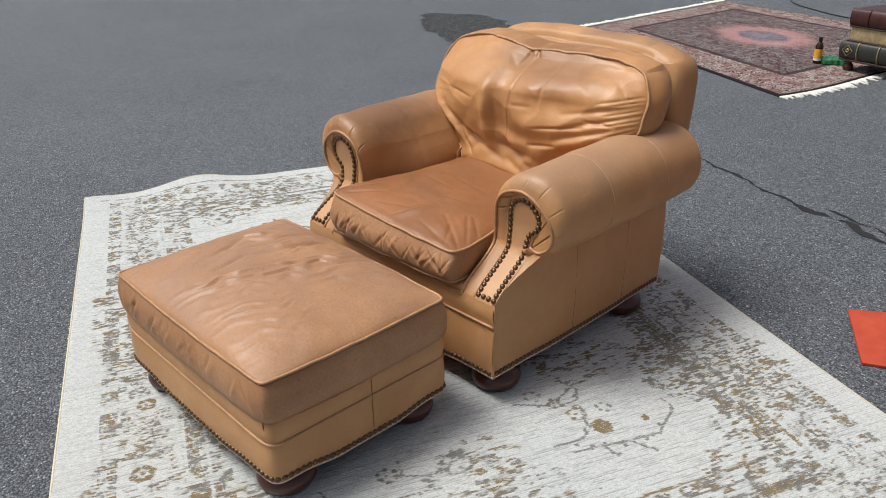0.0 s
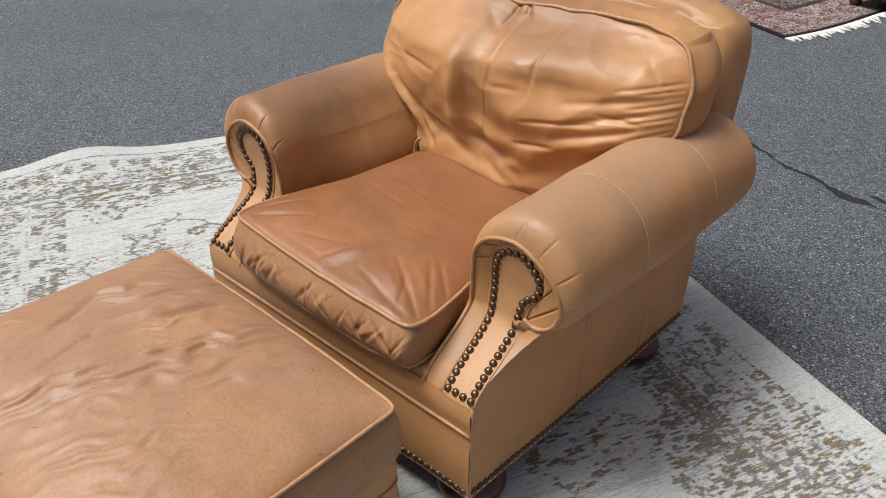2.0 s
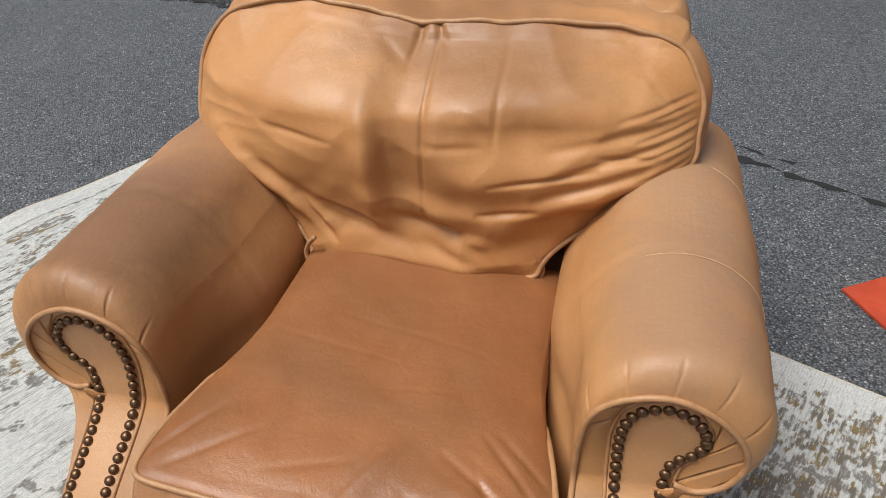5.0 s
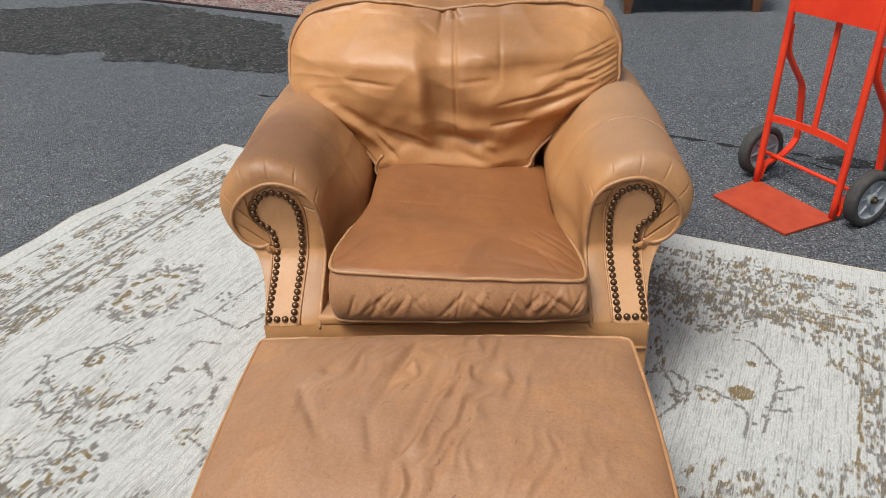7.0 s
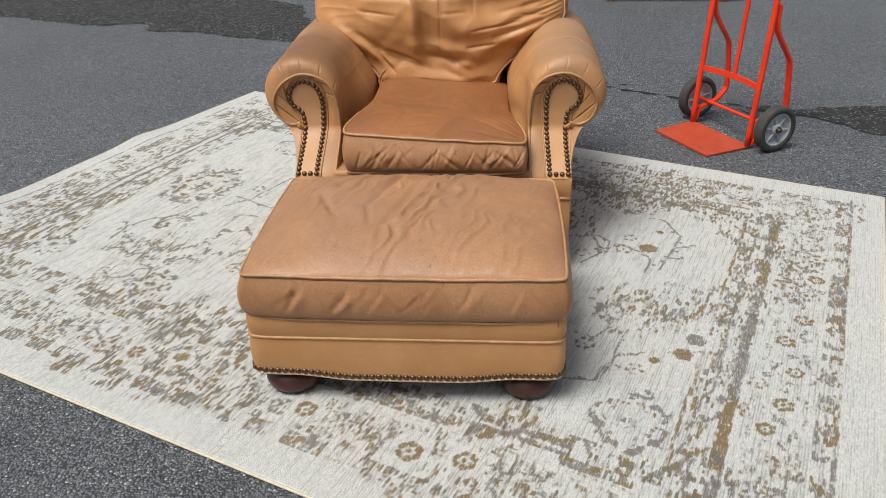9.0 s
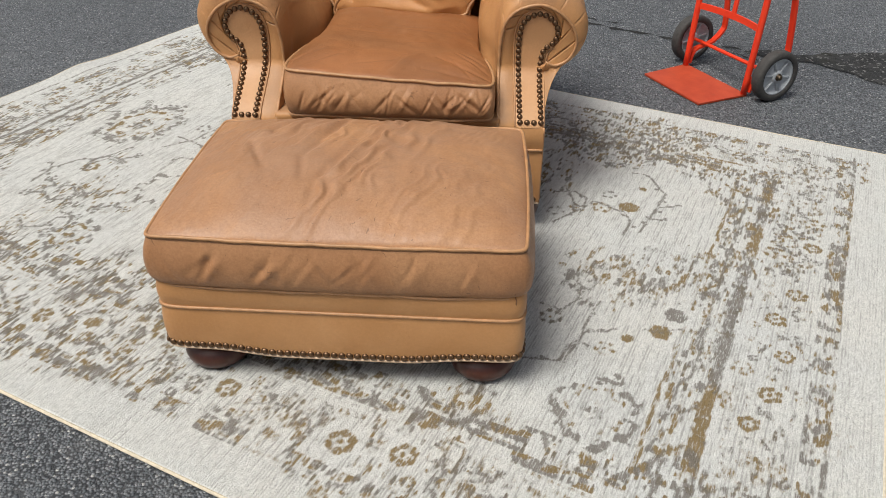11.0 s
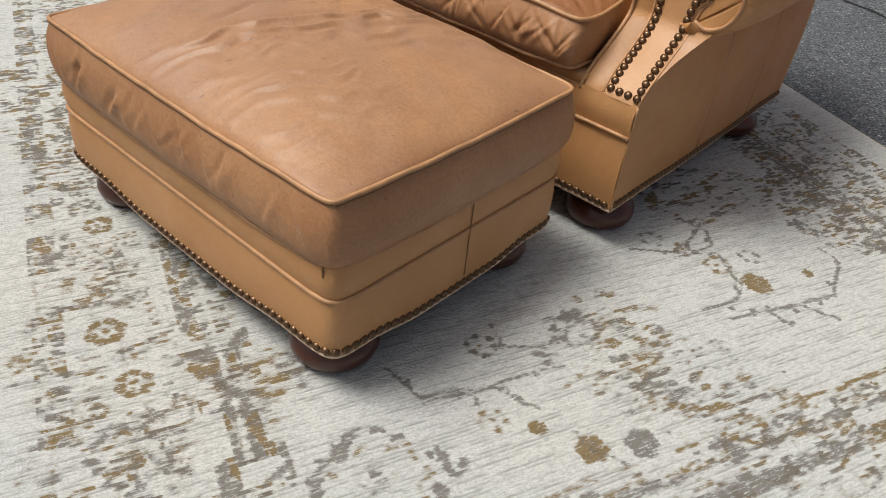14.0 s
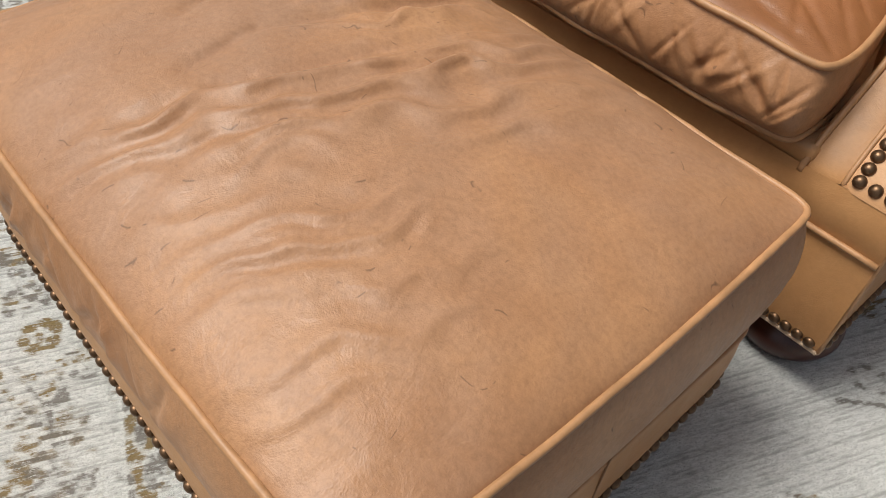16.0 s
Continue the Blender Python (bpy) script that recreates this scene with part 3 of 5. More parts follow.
    # field
    for cu, cv, ru, rv, gilt in ((0.69, 1.25, 0.13, 0.17, 0.9), (1.135, 0.905, 0.09, 0.10, 0.15), (2.72, 0.59, 0.09, 0.11, 0.5), (1.07, 0.55, 0.07, 0.08, 1.0), (0.53, 0.60, 0.06, 0.07, 0.6), (1.75, 1.85, 0.13, 0.13, 0.7),
                             (1.9, 0.62, 0.11, 0.12, 0.6), (2.42, 1.93, 0.12, 0.12, 0.6), (0.8, 1.80, 0.10, 0.10, 0.6)):
        palmette(cu, cv, ru, rv, gilt)
    for k, (cu, cv) in enumerate(((2.47, 1.585), (2.68, 0.81), (2.48, 2.15), (2.85, 2.08), (0.93, 1.33), (1.27, 0.76), (0.26, 1.86), (0.23, 2.07), (0.84, 0.30), (0.30, 1.72), (3.04, 1.15), (3.02, 0.71), (3.06, 0.83), (3.0, 0.9), (3.01, 1.48),
                                   (3.11, 1.54), (2.95, 1.89), (2.47, 1.49), (2.40, 1.45), (2.34, 1.40))):
        rosette(cu, cv, 0.026 + 0.005 * (k % 3), 5, (0.1, 0.75, 0.8, 0.3)[k % 4])
    for cu, cv, r, gilt, solid in ((2.79, 0.94, 0.030, 0.9, 1.0), (2.55, 1.535, 0.031, 0.95, 0.9), (2.72, 0.875, 0.016, 1.0, 1.0), (2.56, 1.68, 0.013, 1.0, 1.0), (2.81, 1.03, 0.030, 0.0, 0.9), (2.515, 0.87, 0.034, 0.45, 0.0),
                                   (2.255, 0.235, 0.034, 0.9, 0.2), (2.395, 0.265, 0.031, 0.9, 0.1), (1.93, 0.25, 0.030, 0.9, 0.3), (1.32, 0.24, 0.028, 0.9, 0.3), (1.46, 0.28, 0.022, 0.9, 0.6), (0.79, 0.895, 0.031, 0.8, 0.3),
                                   (3.07, 0.83, 0.028, 0.9, 0.2), (3.04, 0.71, 0.026, 0.9, 0.2), (3.09, 0.99, 0.026, 0.8, 0.3), (3.05, 1.14, 0.028, 0.9, 0.2), (3.09, 1.28, 0.028, 0.9, 0.3), (3.11, 1.56, 0.026, 0.9, 0.2)):
        m, du, dv = near(cu, cv, r * 2.4)
        around = sstep(2.2, 1.2, np.hypot(du, dv) / r)
        clear[m] *= 1 - 0.9 * around
        taupe[m] *= 1 - 0.8 * around
        gold[m] *= 1 - 0.8 * around
        rosette(cu, cv, r, 6, gilt, solid, 1.6)
    # worn palmette: a golden arch with a clouded back and a shaded hem
    stem(((2.66, 0.97), (2.64, 1.02), (2.60, 1.08), (2.54, 1.12), (2.52, 1.18), (2.54, 1.26)), 0.010, 0.75, 0.8, False)
    stem(((2.68, 1.00), (2.72, 1.07), (2.76, 1.15), (2.78, 1.27)), 0.016, 0.75, 0.35, False)
    stem(((2.74, 1.10), (2.79, 1.18), (2.80, 1.24)), 0.013, 0.9, 1.0, False)
    for cu, cv, ru, rv, k, gilt in ((2.53, 1.06, 0.06, 0.07, 0.75, 0.0), (2.58, 1.00, 0.05, 0.06, 0.6, 0.1), (2.61, 1.20, 0.04, 0.06, 0.6, 0.5), (2.67, 1.13, 0.04, 0.08, 0.5, 0.6), (2.72, 1.12, 0.035, 0.10, 0.8, 0.25), (2.69, 1.30, 0.05, 0.06, 0.35, 0.3),
                                    (1.60, 0.33, 0.05, 0.08, 0.8, 0.5), (2.45, 0.48, 0.06, 0.09, 0.8, 0.5), (1.30, 0.43, 0.05, 0.16, 0.7, 0.2), (0.36, 1.30, 0.02, 0.30, 0.6, 0.3), (2.40, 1.95, 0.08, 0.09, 0.5, 0.4), (2.62, 2.00, 0.08, 0.09, 0.5, 0.5)):
        smudge(cu, cv, ru, rv, k, gilt)
    for line in VINES:
        stem(line, 0.0058, 0.85)
    stem(((2.87, 0.95), (2.89, 1.15), (2.85, 1.18), (2.88, 1.22), (2.91, 1.43)), 0.0095, 1.0, 0.8, False)
    for _ in range(32):
        cu, cv = rnd.uniform(0.52, RUG_L - 0.52), rnd.uniform(0.52, RUG_W - 0.52)
        if 2.2 < cu < 2.9 and 0.6 < cv < 1.9:
            continue
        rosette(cu, cv, 0.017 + 0.012 * rnd.rand(), rnd.randint(4, 7), rnd.choice((0, 0, 0.7)), 0.3)
        p, w = [(cu, cv)], rnd.randint(0, 4) * math.pi / 2
        for _k in range(rnd.randint(2, 5)):
            w += rnd.choice((-1, 1)) * math.pi / 3
            p.append((p[-1][0] + 0.06 * math.cos(w), p[-1][1] + 0.06 * math.sin(w)))
        stem(p, 0.0062, 0.95)
        rosette(*p[-1], 0.014 + 0.008 * rnd.rand(), 5, rnd.choice((0, 0, 0.8)), 0.4)
    # blocks of broken dashes, where only some of the pile is left
    zone = 0.85 * sstep(0.05, 0.42, fbm(q * np.array([1.9, 2.2, 1]), 2, 21)) + 0.7 * np.exp(-((edge - 0.43) / 0.06) ** 2)
    zone = zone + 0.45 * np.exp(-((u - 2.50) / 0.38) ** 2 - ((v - 2.0) / 0.25) ** 2) + 0.8 * np.exp(-((u - 1.4) / 0.4) ** 2 - ((v - 0.45) / 0.10) ** 2)
    own = gnoise(np.stack([row * 7.31, v * 30, z], 1), 44)      # every rib breaks in its own places
    block = sstep(0.05, 0.40, 0.75 * fbm(q * np.array([34, 17, 1]), 2, 33) + 0.45 * own)
    block_g = sstep(0.02, 0.38, 0.75 * fbm(q * np.array([28, 15, 1]), 2, 57) + 0.45 * own)
    taupe = np.maximum(taupe, 0.74 * clear * np.minimum(zone, 0.85) * block)
    gold = np.maximum(gold, 0.80 * clear * np.minimum(zone, 0.85) * block_g)
    band = sstep(0.17, 0.20, edge) * sstep(0.35, 0.32, edge)
    taupe = np.maximum(taupe, 0.42 * clear * band * sstep(0.08, 0.34, fbm(q * 26, 2, 81) + 0.25 * own))
    gold = np.maximum(gold, 0.46 * clear * band * sstep(0.06, 0.32, fbm(q * 24, 2, 83) + 0.25 * own))
    # two woven guards of short blocks, split by pale lines
    for lo, hi, split, k, seed in ((0.115, 0.170, 0.0, 0.75, 121), (0.355, 0.470, 0.412, 0.85, 131)):
        guard_band = clear * sstep(lo - 0.004, lo + 0.004, edge) * sstep(hi + 0.006, hi - 0.006, edge) * (1 - 0.85 * np.exp(-((edge - split) / 0.005) ** 2))
        along = np.where(np.minimum(u, RUG_L - u) < np.minimum(v, RUG_W - v), v, u)
        cut = sstep(-0.10, 0.08, gnoise(np.stack([along * 17, np.floor(edge * 18) * 3.1, z], 1), seed) + 0.4 * own)
        tint = sstep(-0.2, 0.3, gnoise(np.stack([along * 21, edge * 40, z], 1), seed + 3))
        taupe = np.maximum(taupe, k * guard_band * cut * (1 - 0.8 * tint))
        gold = np.maximum(gold, k * guard_band * cut * tint)
    # each rib loses its colour in its own places
    dash = gnoise(np.stack([row * 7.31, v * 15, z], 1), 41) + 0.5 * gnoise(np.stack([row * 3.7, v * 45, z], 1), 43)
    wear = 0.86 + 0.35 * fbm(q * 1.6, 2, 91)
    rim = sstep(0.055, 0.085, edge)
    keep = sstep(-0.35, 0.20, dash)
    fine = fbm(q * np.array([95, 70, 1]), 2, 95)
    gate = own + 0.5 * gnoise(np.stack([row * 3.7, v * 62, z], 1), 46)
    worn = lambda d: sstep(0.06, 0.72, d * wear + 0.24 * fine * sstep(0.03, 0.3, d)) * (0.20 + 0.80 * sstep(-0.34, 0.26, gate + 1.25 * (d - 0.56))) * (0.70 + 0.30 * keep) * (1 - 0.35 * trough) * rim
    thread = gnoise(np.stack([row * 5.13, v * 8, z], 1), 51) + 0.6 * gnoise(np.stack([row * 9.7, v * 17, z], 1), 53)
    grey = (0.15 + 0.50 * sstep(-0.1, 0.5, thread) * (0.45 + 0.55 * sstep(0.06, 0.14, edge))) * (0.15 + 0.85 * trough)
    taupe = np.maximum(taupe, 0.20 * sstep(0.0, 0.50, fbm(q * np.array([9, 6, 1]), 3, 101)) * sstep(0.12, 0.2, edge))
    return worn(taupe), worn(gold), grey


def build_rug(dv=0.0042):
    ns, nt = round(RUG_L / ROW) * 2, round(RUG_W / dv)
    s, t = np.meshgrid(np.linspace(0, 1, ns), np.linspace(0, 1, nt), indexing="ij")
    xy = rug_xy(s, t).reshape(-1, 2)
    u, v = np.arange(ns).repeat(nt) * ROW / 2, t.ravel() * RUG_W
    zz = 0.011 + 0.0016 * fbm(np.c_[xy * 2.5, xy[:, :1] * 0], 3, 2) + rug_lift(xy[:, 0], xy[:, 1])
    rib = (np.arange(ns) % 2)[:, None] * np.ones((1, nt))
    zz -= 0.0023 * rib.ravel() + 0.0010 * gnoise(np.stack([np.floor(u / ROW) * 3.3, v * 40, 0 * u], 1), 5)
    rim = (np.minimum(np.minimum(s, 1 - s) * ns, np.minimum(t, 1 - t) * nt) < 0.5).ravel()
    zz = np.where(rim, np.maximum(zz - 0.010, 0.001), zz)
    me = bpy.data.meshes.new("pale_rug")
    me.vertices.add(ns * nt)
    me.vertices.foreach_set("co", np.c_[xy, zz].ravel())
    i, j = np.meshgrid(np.arange(ns - 1), np.arange(nt - 1), indexing="ij")
    a = (i * nt + j).ravel()
    f = np.stack([a, a + nt, a + nt + 1, a + 1], 1)
    me.loops.add(f.size)
    me.loops.foreach_set("vertex_index", f.ravel())
    me.polygons.add(len(f))
    me.polygons.foreach_set("loop_start", np.arange(len(f)) * 4)
    me.polygons.foreach_set("use_smooth", np.ones(len(f), bool))
    me.update(calc_edges=True)
    uv = me.uv_layers.new(name="weave")
    uv.data.foreach_set("uv", np.stack([u, v], 1)[f.ravel()].ravel())
    taupe, gold, grey = rug_motifs(u, v)
    att = me.attributes.new("motif", "FLOAT_COLOR", "POINT")
    att.data.foreach_set("color", np.stack([taupe, gold, grey, np.ones_like(u)], 1).ravel())
    me.materials.append(pale_rug())
    ob = new("area_rug", me)
    tagged(ob, "cream distressed area rug with faded taupe and gold motifs", "rug")
    k = np.linspace(0, 1, 160)
    o = np.zeros_like(k)
    loop = np.concatenate([rug_xy(k, o), rug_xy(o + 1, k), rug_xy(1 - k, o + 1), rug_xy(o, 1 - k)])
    hgt = 0.006 + rug_lift(loop[:, 0], loop[:, 1])
    part("binding", tube(np.c_[loop, hgt], 0.0045, 6, True), BINDING, ob, "pale stitched edge binding")


BINDING = plain("rug_binding", (0.56, 0.50, 0.38), 0.9, vary=0.2, scale=120, bump=0.4)
build_rug()

# ---- shared upholstery pieces ----
RUG_TOP = 0.012
NAIL = mesh_of("nail", *lathe([(0.0084, -0.002), (0.0084, 0.0006), (0.0075, 0.0033), (0.0049, 0.0055), (0.0016, 0.0064)], 12))
NAIL.materials.append(BRASS)
FOOT = mesh_of("foot", *lathe([(0.056, 0.0), (0.068, 0.005), (0.076, 0.015), (0.080, 0.028), (0.079, 0.040), (0.072, 0.052), (0.061, 0.060), (0.057, 0.064), (0.057, 0.069), (0.065, 0.073), (0.068, 0.080), (0.066, 0.092), (0.052, 0.105)], 36))
FOOT.materials.append(MAHOGANY)


def nails_along(points, normals, parent, step=0.0140):
    """Round tacks set side by side along a line; normals: one for each given point."""
    p = np.asarray(points, float)
    nn = np.broadcast_to(normals, p.shape)
    s = np.concatenate([[0], np.cumsum(np.linalg.norm(np.diff(p, axis=0), axis=1))])
    u = np.linspace(0, s[-1], max(2, round(s[-1] / step) + 1))
    for row in np.stack([np.interp(u, s, col) for col in np.hstack([p, nn]).T], 1):
        n = Vector(row[3:]).normalized()
        piece("nail", NAIL, parent, row[:3], Vector((0, 0, 1)).rotation_difference(n))


def scallop(s, ends, dip):
    """Height of a shaped lower edge for s in 0..1."""
    s = np.asarray(s, float)
    return ends - dip * sstep(0.14, 0.34, s) * sstep(0.86, 0.66, s)


# ---- ottoman ----
def ottoman():
    turn = Matrix.Translation((-0.020, -0.428, 0)) @ Matrix.Rotation(radians(-0.3), 4, "Z")
    top = thing("ottoman", (-0.020, -0.428, RUG_TOP), "worn tan leather ottoman with crumpled top cushion and nailhead trim", "ottoman")
    hx, hy = 0.404, 0.294
    lat, faces = box_lattice(210, 150, 18)
    c = lat[:, 2].copy()
    keen = sstep(-0.4, 1.0, c)[:, None]
    v = rounded(lat, 44.0) * keen + rounded(lat, 19.0) * (1 - keen)

    def shape(v, c, wrinkled=True):
        a, b = v[:, 0], v[:, 1]
        out = np.zeros_like(v)
        side = 1 + 0.042 * slump(c)
        bow = 0.008
        out[:, 0] = hx * a * side + bow * np.sign(a) * np.abs(a) ** 6 * (1 - b * b)
        out[:, 1] = hy * b * side + bow * np.sign(b) * np.abs(b) ** 6 * (1 - a * a)
        crown = (1 - np.abs(a) ** 3.2) * (1 - np.abs(b) ** 3.2)
        out[:, 2] = np.where(c > 0.999, 0.400 + 0.064 * np.maximum(crown, 0) ** 0.75, 0.276 + (c + 1) / 2 * 0.124)
        if wrinkled:
            q = out[:, :2]
            q3 = np.c_[q, q[:, :1] * 0]
            up = (c > 0.999) * sstep(0.0, 0.12, crown)
            w = np.c_[q[:, 0] * 0.93 - q[:, 1] * 0.37, q[:, 0] * 0.37 + q[:, 1] * 0.93, q[:, 0] * 0]
            warp = w + 0.030 * np.c_[fbm(w * 9, 2, 5), fbm(w * 9, 2, 6), w[:, 0] * 0]
            bend = 1.3 * gnoise(w * np.array([5, 2.4, 1]), 8) + 0.6 * gnoise(w * np.array([9, 6, 1]), 9)
            ridge = (0.5 + 0.5 * np.cos(warp[:, 0] * 2 * np.pi / 0.044 + 2.4 * bend)) ** 1.8
            ridge2 = (0.5 + 0.5 * np.cos(warp[:, 0] * 2 * np.pi / 0.024 - 3.0 * bend)) ** 1.5
            patch = sstep(-0.35, 0.30, gnoise(w * np.array([9, 2.6, 1]), 18))
            patch2 = sstep(-0.05, 0.45, gnoise(w * np.array([10, 6, 1]), 28))
            here = np.exp(-((q[:, 0] + 0.05) / 0.22) ** 2 - ((q[:, 1] - 0.08) / 0.21) ** 2)
            here += 0.35 * np.exp(-((q[:, 0] - 0.02) / 0.25) ** 2 - ((q[:, 1] + 0.17) / 0.10) ** 2)
            lift = (here + 0.14) * (0.0098 * ridge * patch + 0.0046 * ridge2 * patch2)
            lift += 0.0035 * fbm(q3 * 7, 3, 12)
            for a0, b0, wd, h in (((-0.13, 0.20), (-0.22, -0.02), 0.012, -0.007), ((-0.05, 0.21), (-0.12, -0.02), 0.012, -0.009), ((0.03, 0.20), (-0.05, -0.10), 0.013, -0.007), ((-0.05, -0.08), (-0.07, -0.22), 0.011, -0.006),
                                  ((-0.12, -0.02), (-0.10, -0.12), 0.010, -0.006), ((-0.26, 0.06), (-0.20, -0.07), 0.010, -0.006), ((0.02, 0.03), (-0.03, -0.14), 0.016, 0.006), ((-0.16, 0.16), (-0.19, 0.02), 0.015, 0.006)):
                lift += fold(q, a0, b0, wd, h)
            out[:, 2] += up * lift
            # slanting gathers on the boxing
            sidew = np.where(c < 0.999, np.sin(np.pi * np.clip((c + 1) / 2, 0, 1)), 0)
            s = np.where(np.abs(b) * hx > np.abs(a) * hy, q[:, 0], q[:, 1])
            sz = np.c_[s, out[:, 2]]
            amt = sidew * (0.006 + np.where(np.abs(b) > 0.9, gathers(sz, -0.36, 0.38, 0.285, 0.40, 24, 3, 0.0036, 0.0055), 0.4 * gathers(sz, -0.25, 0.25, 0.285, 0.40, 5, 6, 0.005)))
            out[:, 0] += np.sign(a) * amt * (np.abs(a) > 0.95)
            out[:, 1] += np.sign(b) * amt * (np.abs(b) > 0.9)
        return out

    cushion = part("cushion", moved((shape(v, c), faces), turn), LEATHER_OTTOMAN, top, "sagging tan leather top cushion with creases")

    def loop(cc, n=170):
        w = np.linspace(-1, 1, n, endpoint=False)
        e = np.concatenate([np.c_[w, w * 0 - 1], np.c_[w * 0 + 1, w], np.c_[-w, w * 0 + 1], np.c_[w * 0 - 1, -w]])
        l = rounded(np.c_[e, np.full(len(e), cc)], 44.0 if cc > 0 else 19.0)
        p = shape(l, np.full(len(e), min(cc, 0.998)), False)
        p[:, :2] *= 1.004
        wob = fbm(p * 9, 2, 31)
        p[:, 2] += 0.0035 * wob
        return moved((p, []), turn)[0]
    part("piping", tube(loop(0.998), 0.0044, 8, True), PIPING, cushion, "raised leather piping")
    part("piping_seam", tube(loop(0.91), 0.0016, 5, True), SEAM, cushion)
    low = loop(-0.998)
    part("piping", tube(low, 0.0045, 8, True), PIPING, cushion)
    part("boxing_seam", tube(moved((np.array([[hx * 1.004 + 0.012 * math.sin(math.pi * k), 0.02 + 0.006 * k, 0.288 + 0.114 * k] for k in np.linspace(0, 1, 12)]), []), turn)[0], 0.0016, 5), SEAM, cushion)
    # upholstered base
    bx, by = 0.413, 0.299

    def wall(z0, z1, grow=0.0, n=4, flare=0.0):
        w = np.linspace(-1, 1, 70, endpoint=False)
        e = np.concatenate([np.c_[w, w * 0 - 1], np.c_[w * 0 + 1, w], np.c_[-w, w * 0 + 1], np.c_[w * 0 - 1, -w]])
        r = rounded(np.c_[e, w.repeat(4) * 0], 22)
        s = np.where(np.abs(e[:, 1]) >= np.abs(e[:, 0]), e[:, 0], e[:, 1]) * 0.5 + 0.5
        rows = []
        for k in np.linspace(0, 1, n):
            zz = (scallop(s, z0, 0.015) if flare else z0 + 0 * s) * (1 - k) + z1 * k
            g = grow + 0.004 * math.sin(math.pi * k)
            rows.append(np.c_[r[:, 0] * (bx + g), r[:, 1] * (by + g), zz])
        v = np.concatenate(rows)
        return moved((v, quads(n, len(e), False, True)), turn), moved((rows[0], []), turn)[0], moved((rows[-1], []), turn)[0]
    band, _, _ = wall(0.218, 0.280, 0.0, 5)
    strip = part("band", band, LEATHER, top)
    part("tear", tube(moved((np.array([[0.388, -0.2965, 0.281], [0.3905, -0.2985, 0.272], [0.3900, -0.2985, 0.264], [0.3915, -0.2970, 0.259]]), []), turn)[0], np.array([0.0008, 0.0018, 0.0014, 0.0005]), 5), SEAM, strip, "small tear in the leather")
    skirt, low, high = wall(0.100, 0.216, 0.001, 6, 1.0)
    base = part("base", skirt, LEATHER, top)
    part("piping", tube(high, 0.0042, 8, True), PIPING, base)
    part("welt", tube(low, 0.0038, 6, True), WELT, base, "pale welt along the shaped lower edge")
    part("underside", moved(soft_box((-bx + 0.01, -by + 0.01, 0.096), (bx - 0.01, by - 0.01, 0.13), 0.004), turn), SEAM, base)
    m = len(low) // 4
    for k, d in enumerate(((0, -1), (1, 0), (0, 1), (-1, 0))):
        n3 = np.array(turn.to_3x3() @ Vector((*d, 0)))
        line = low[k * m + 1:(k + 1) * m] + n3 * 0.0015 + np.array([0, 0, 0.0115])
        nails_along(line, n3, base, 0.0180)
    part("side_seam", tube(moved((np.array([[bx + 0.005, 0.015, z] for z in np.linspace(0.115, 0.28, 6)]), []), turn)[0], 0.0014, 5), SEAM, base)
    for x in (-1, 1):
        for y in (-1, 1):
            p = turn @ Vector((x * (bx - 0.090), y * (by - 0.086), RUG_TOP))
            piece("foot", FOOT, top, p, label="turned dark mahogany bun foot")
    return top


ottoman()


# ---- armchair ----
ARM_PIPE = [(0.322, 0.335), (0.321, 0.40), (0.320, 0.47), (0.323, 0.545), (0.335, 0.605), (0.372, 0.642), (0.432, 0.656), (0.488, 0.634), (0.527, 0.592), (0.540, 0.545), (0.523, 0.500), (0.487, 0.478), (0.456, 0.486)]
ARM_NAIL = [(0.386, 0.358), (0.381, 0.42), (0.376, 0.50), (0.377, 0.570), (0.394, 0.612), (0.434, 0.628), (0.470, 0.609), (0.486, 0.573), (0.473, 0.541), (0.447, 0.517), (0.440, 0.45), (0.446, 0.358)]


ARM_RIM = [(0.373, 0.344), (0.368, 0.42), (0.363, 0.50), (0.364, 0.573), (0.384, 0.622), (0.434, 0.641), (0.480, 0.618), (0.499, 0.573), (0.486, 0.535), (0.462, 0.511), (0.4545, 0.46), (0.4540, 0.344)]


def arm_front(z):
    """How far back the arm's face lies at height z."""
    return 0.004 + 0.147 * sstep(0.335, 0.478, z) - 0.013 * sstep(0.50, 0.66, z)


def panel_depth(z):
    """The nailed panel sinks back behind the piping in the scroll."""
    return 0.013 * sstep(0.43, 0.56, z)


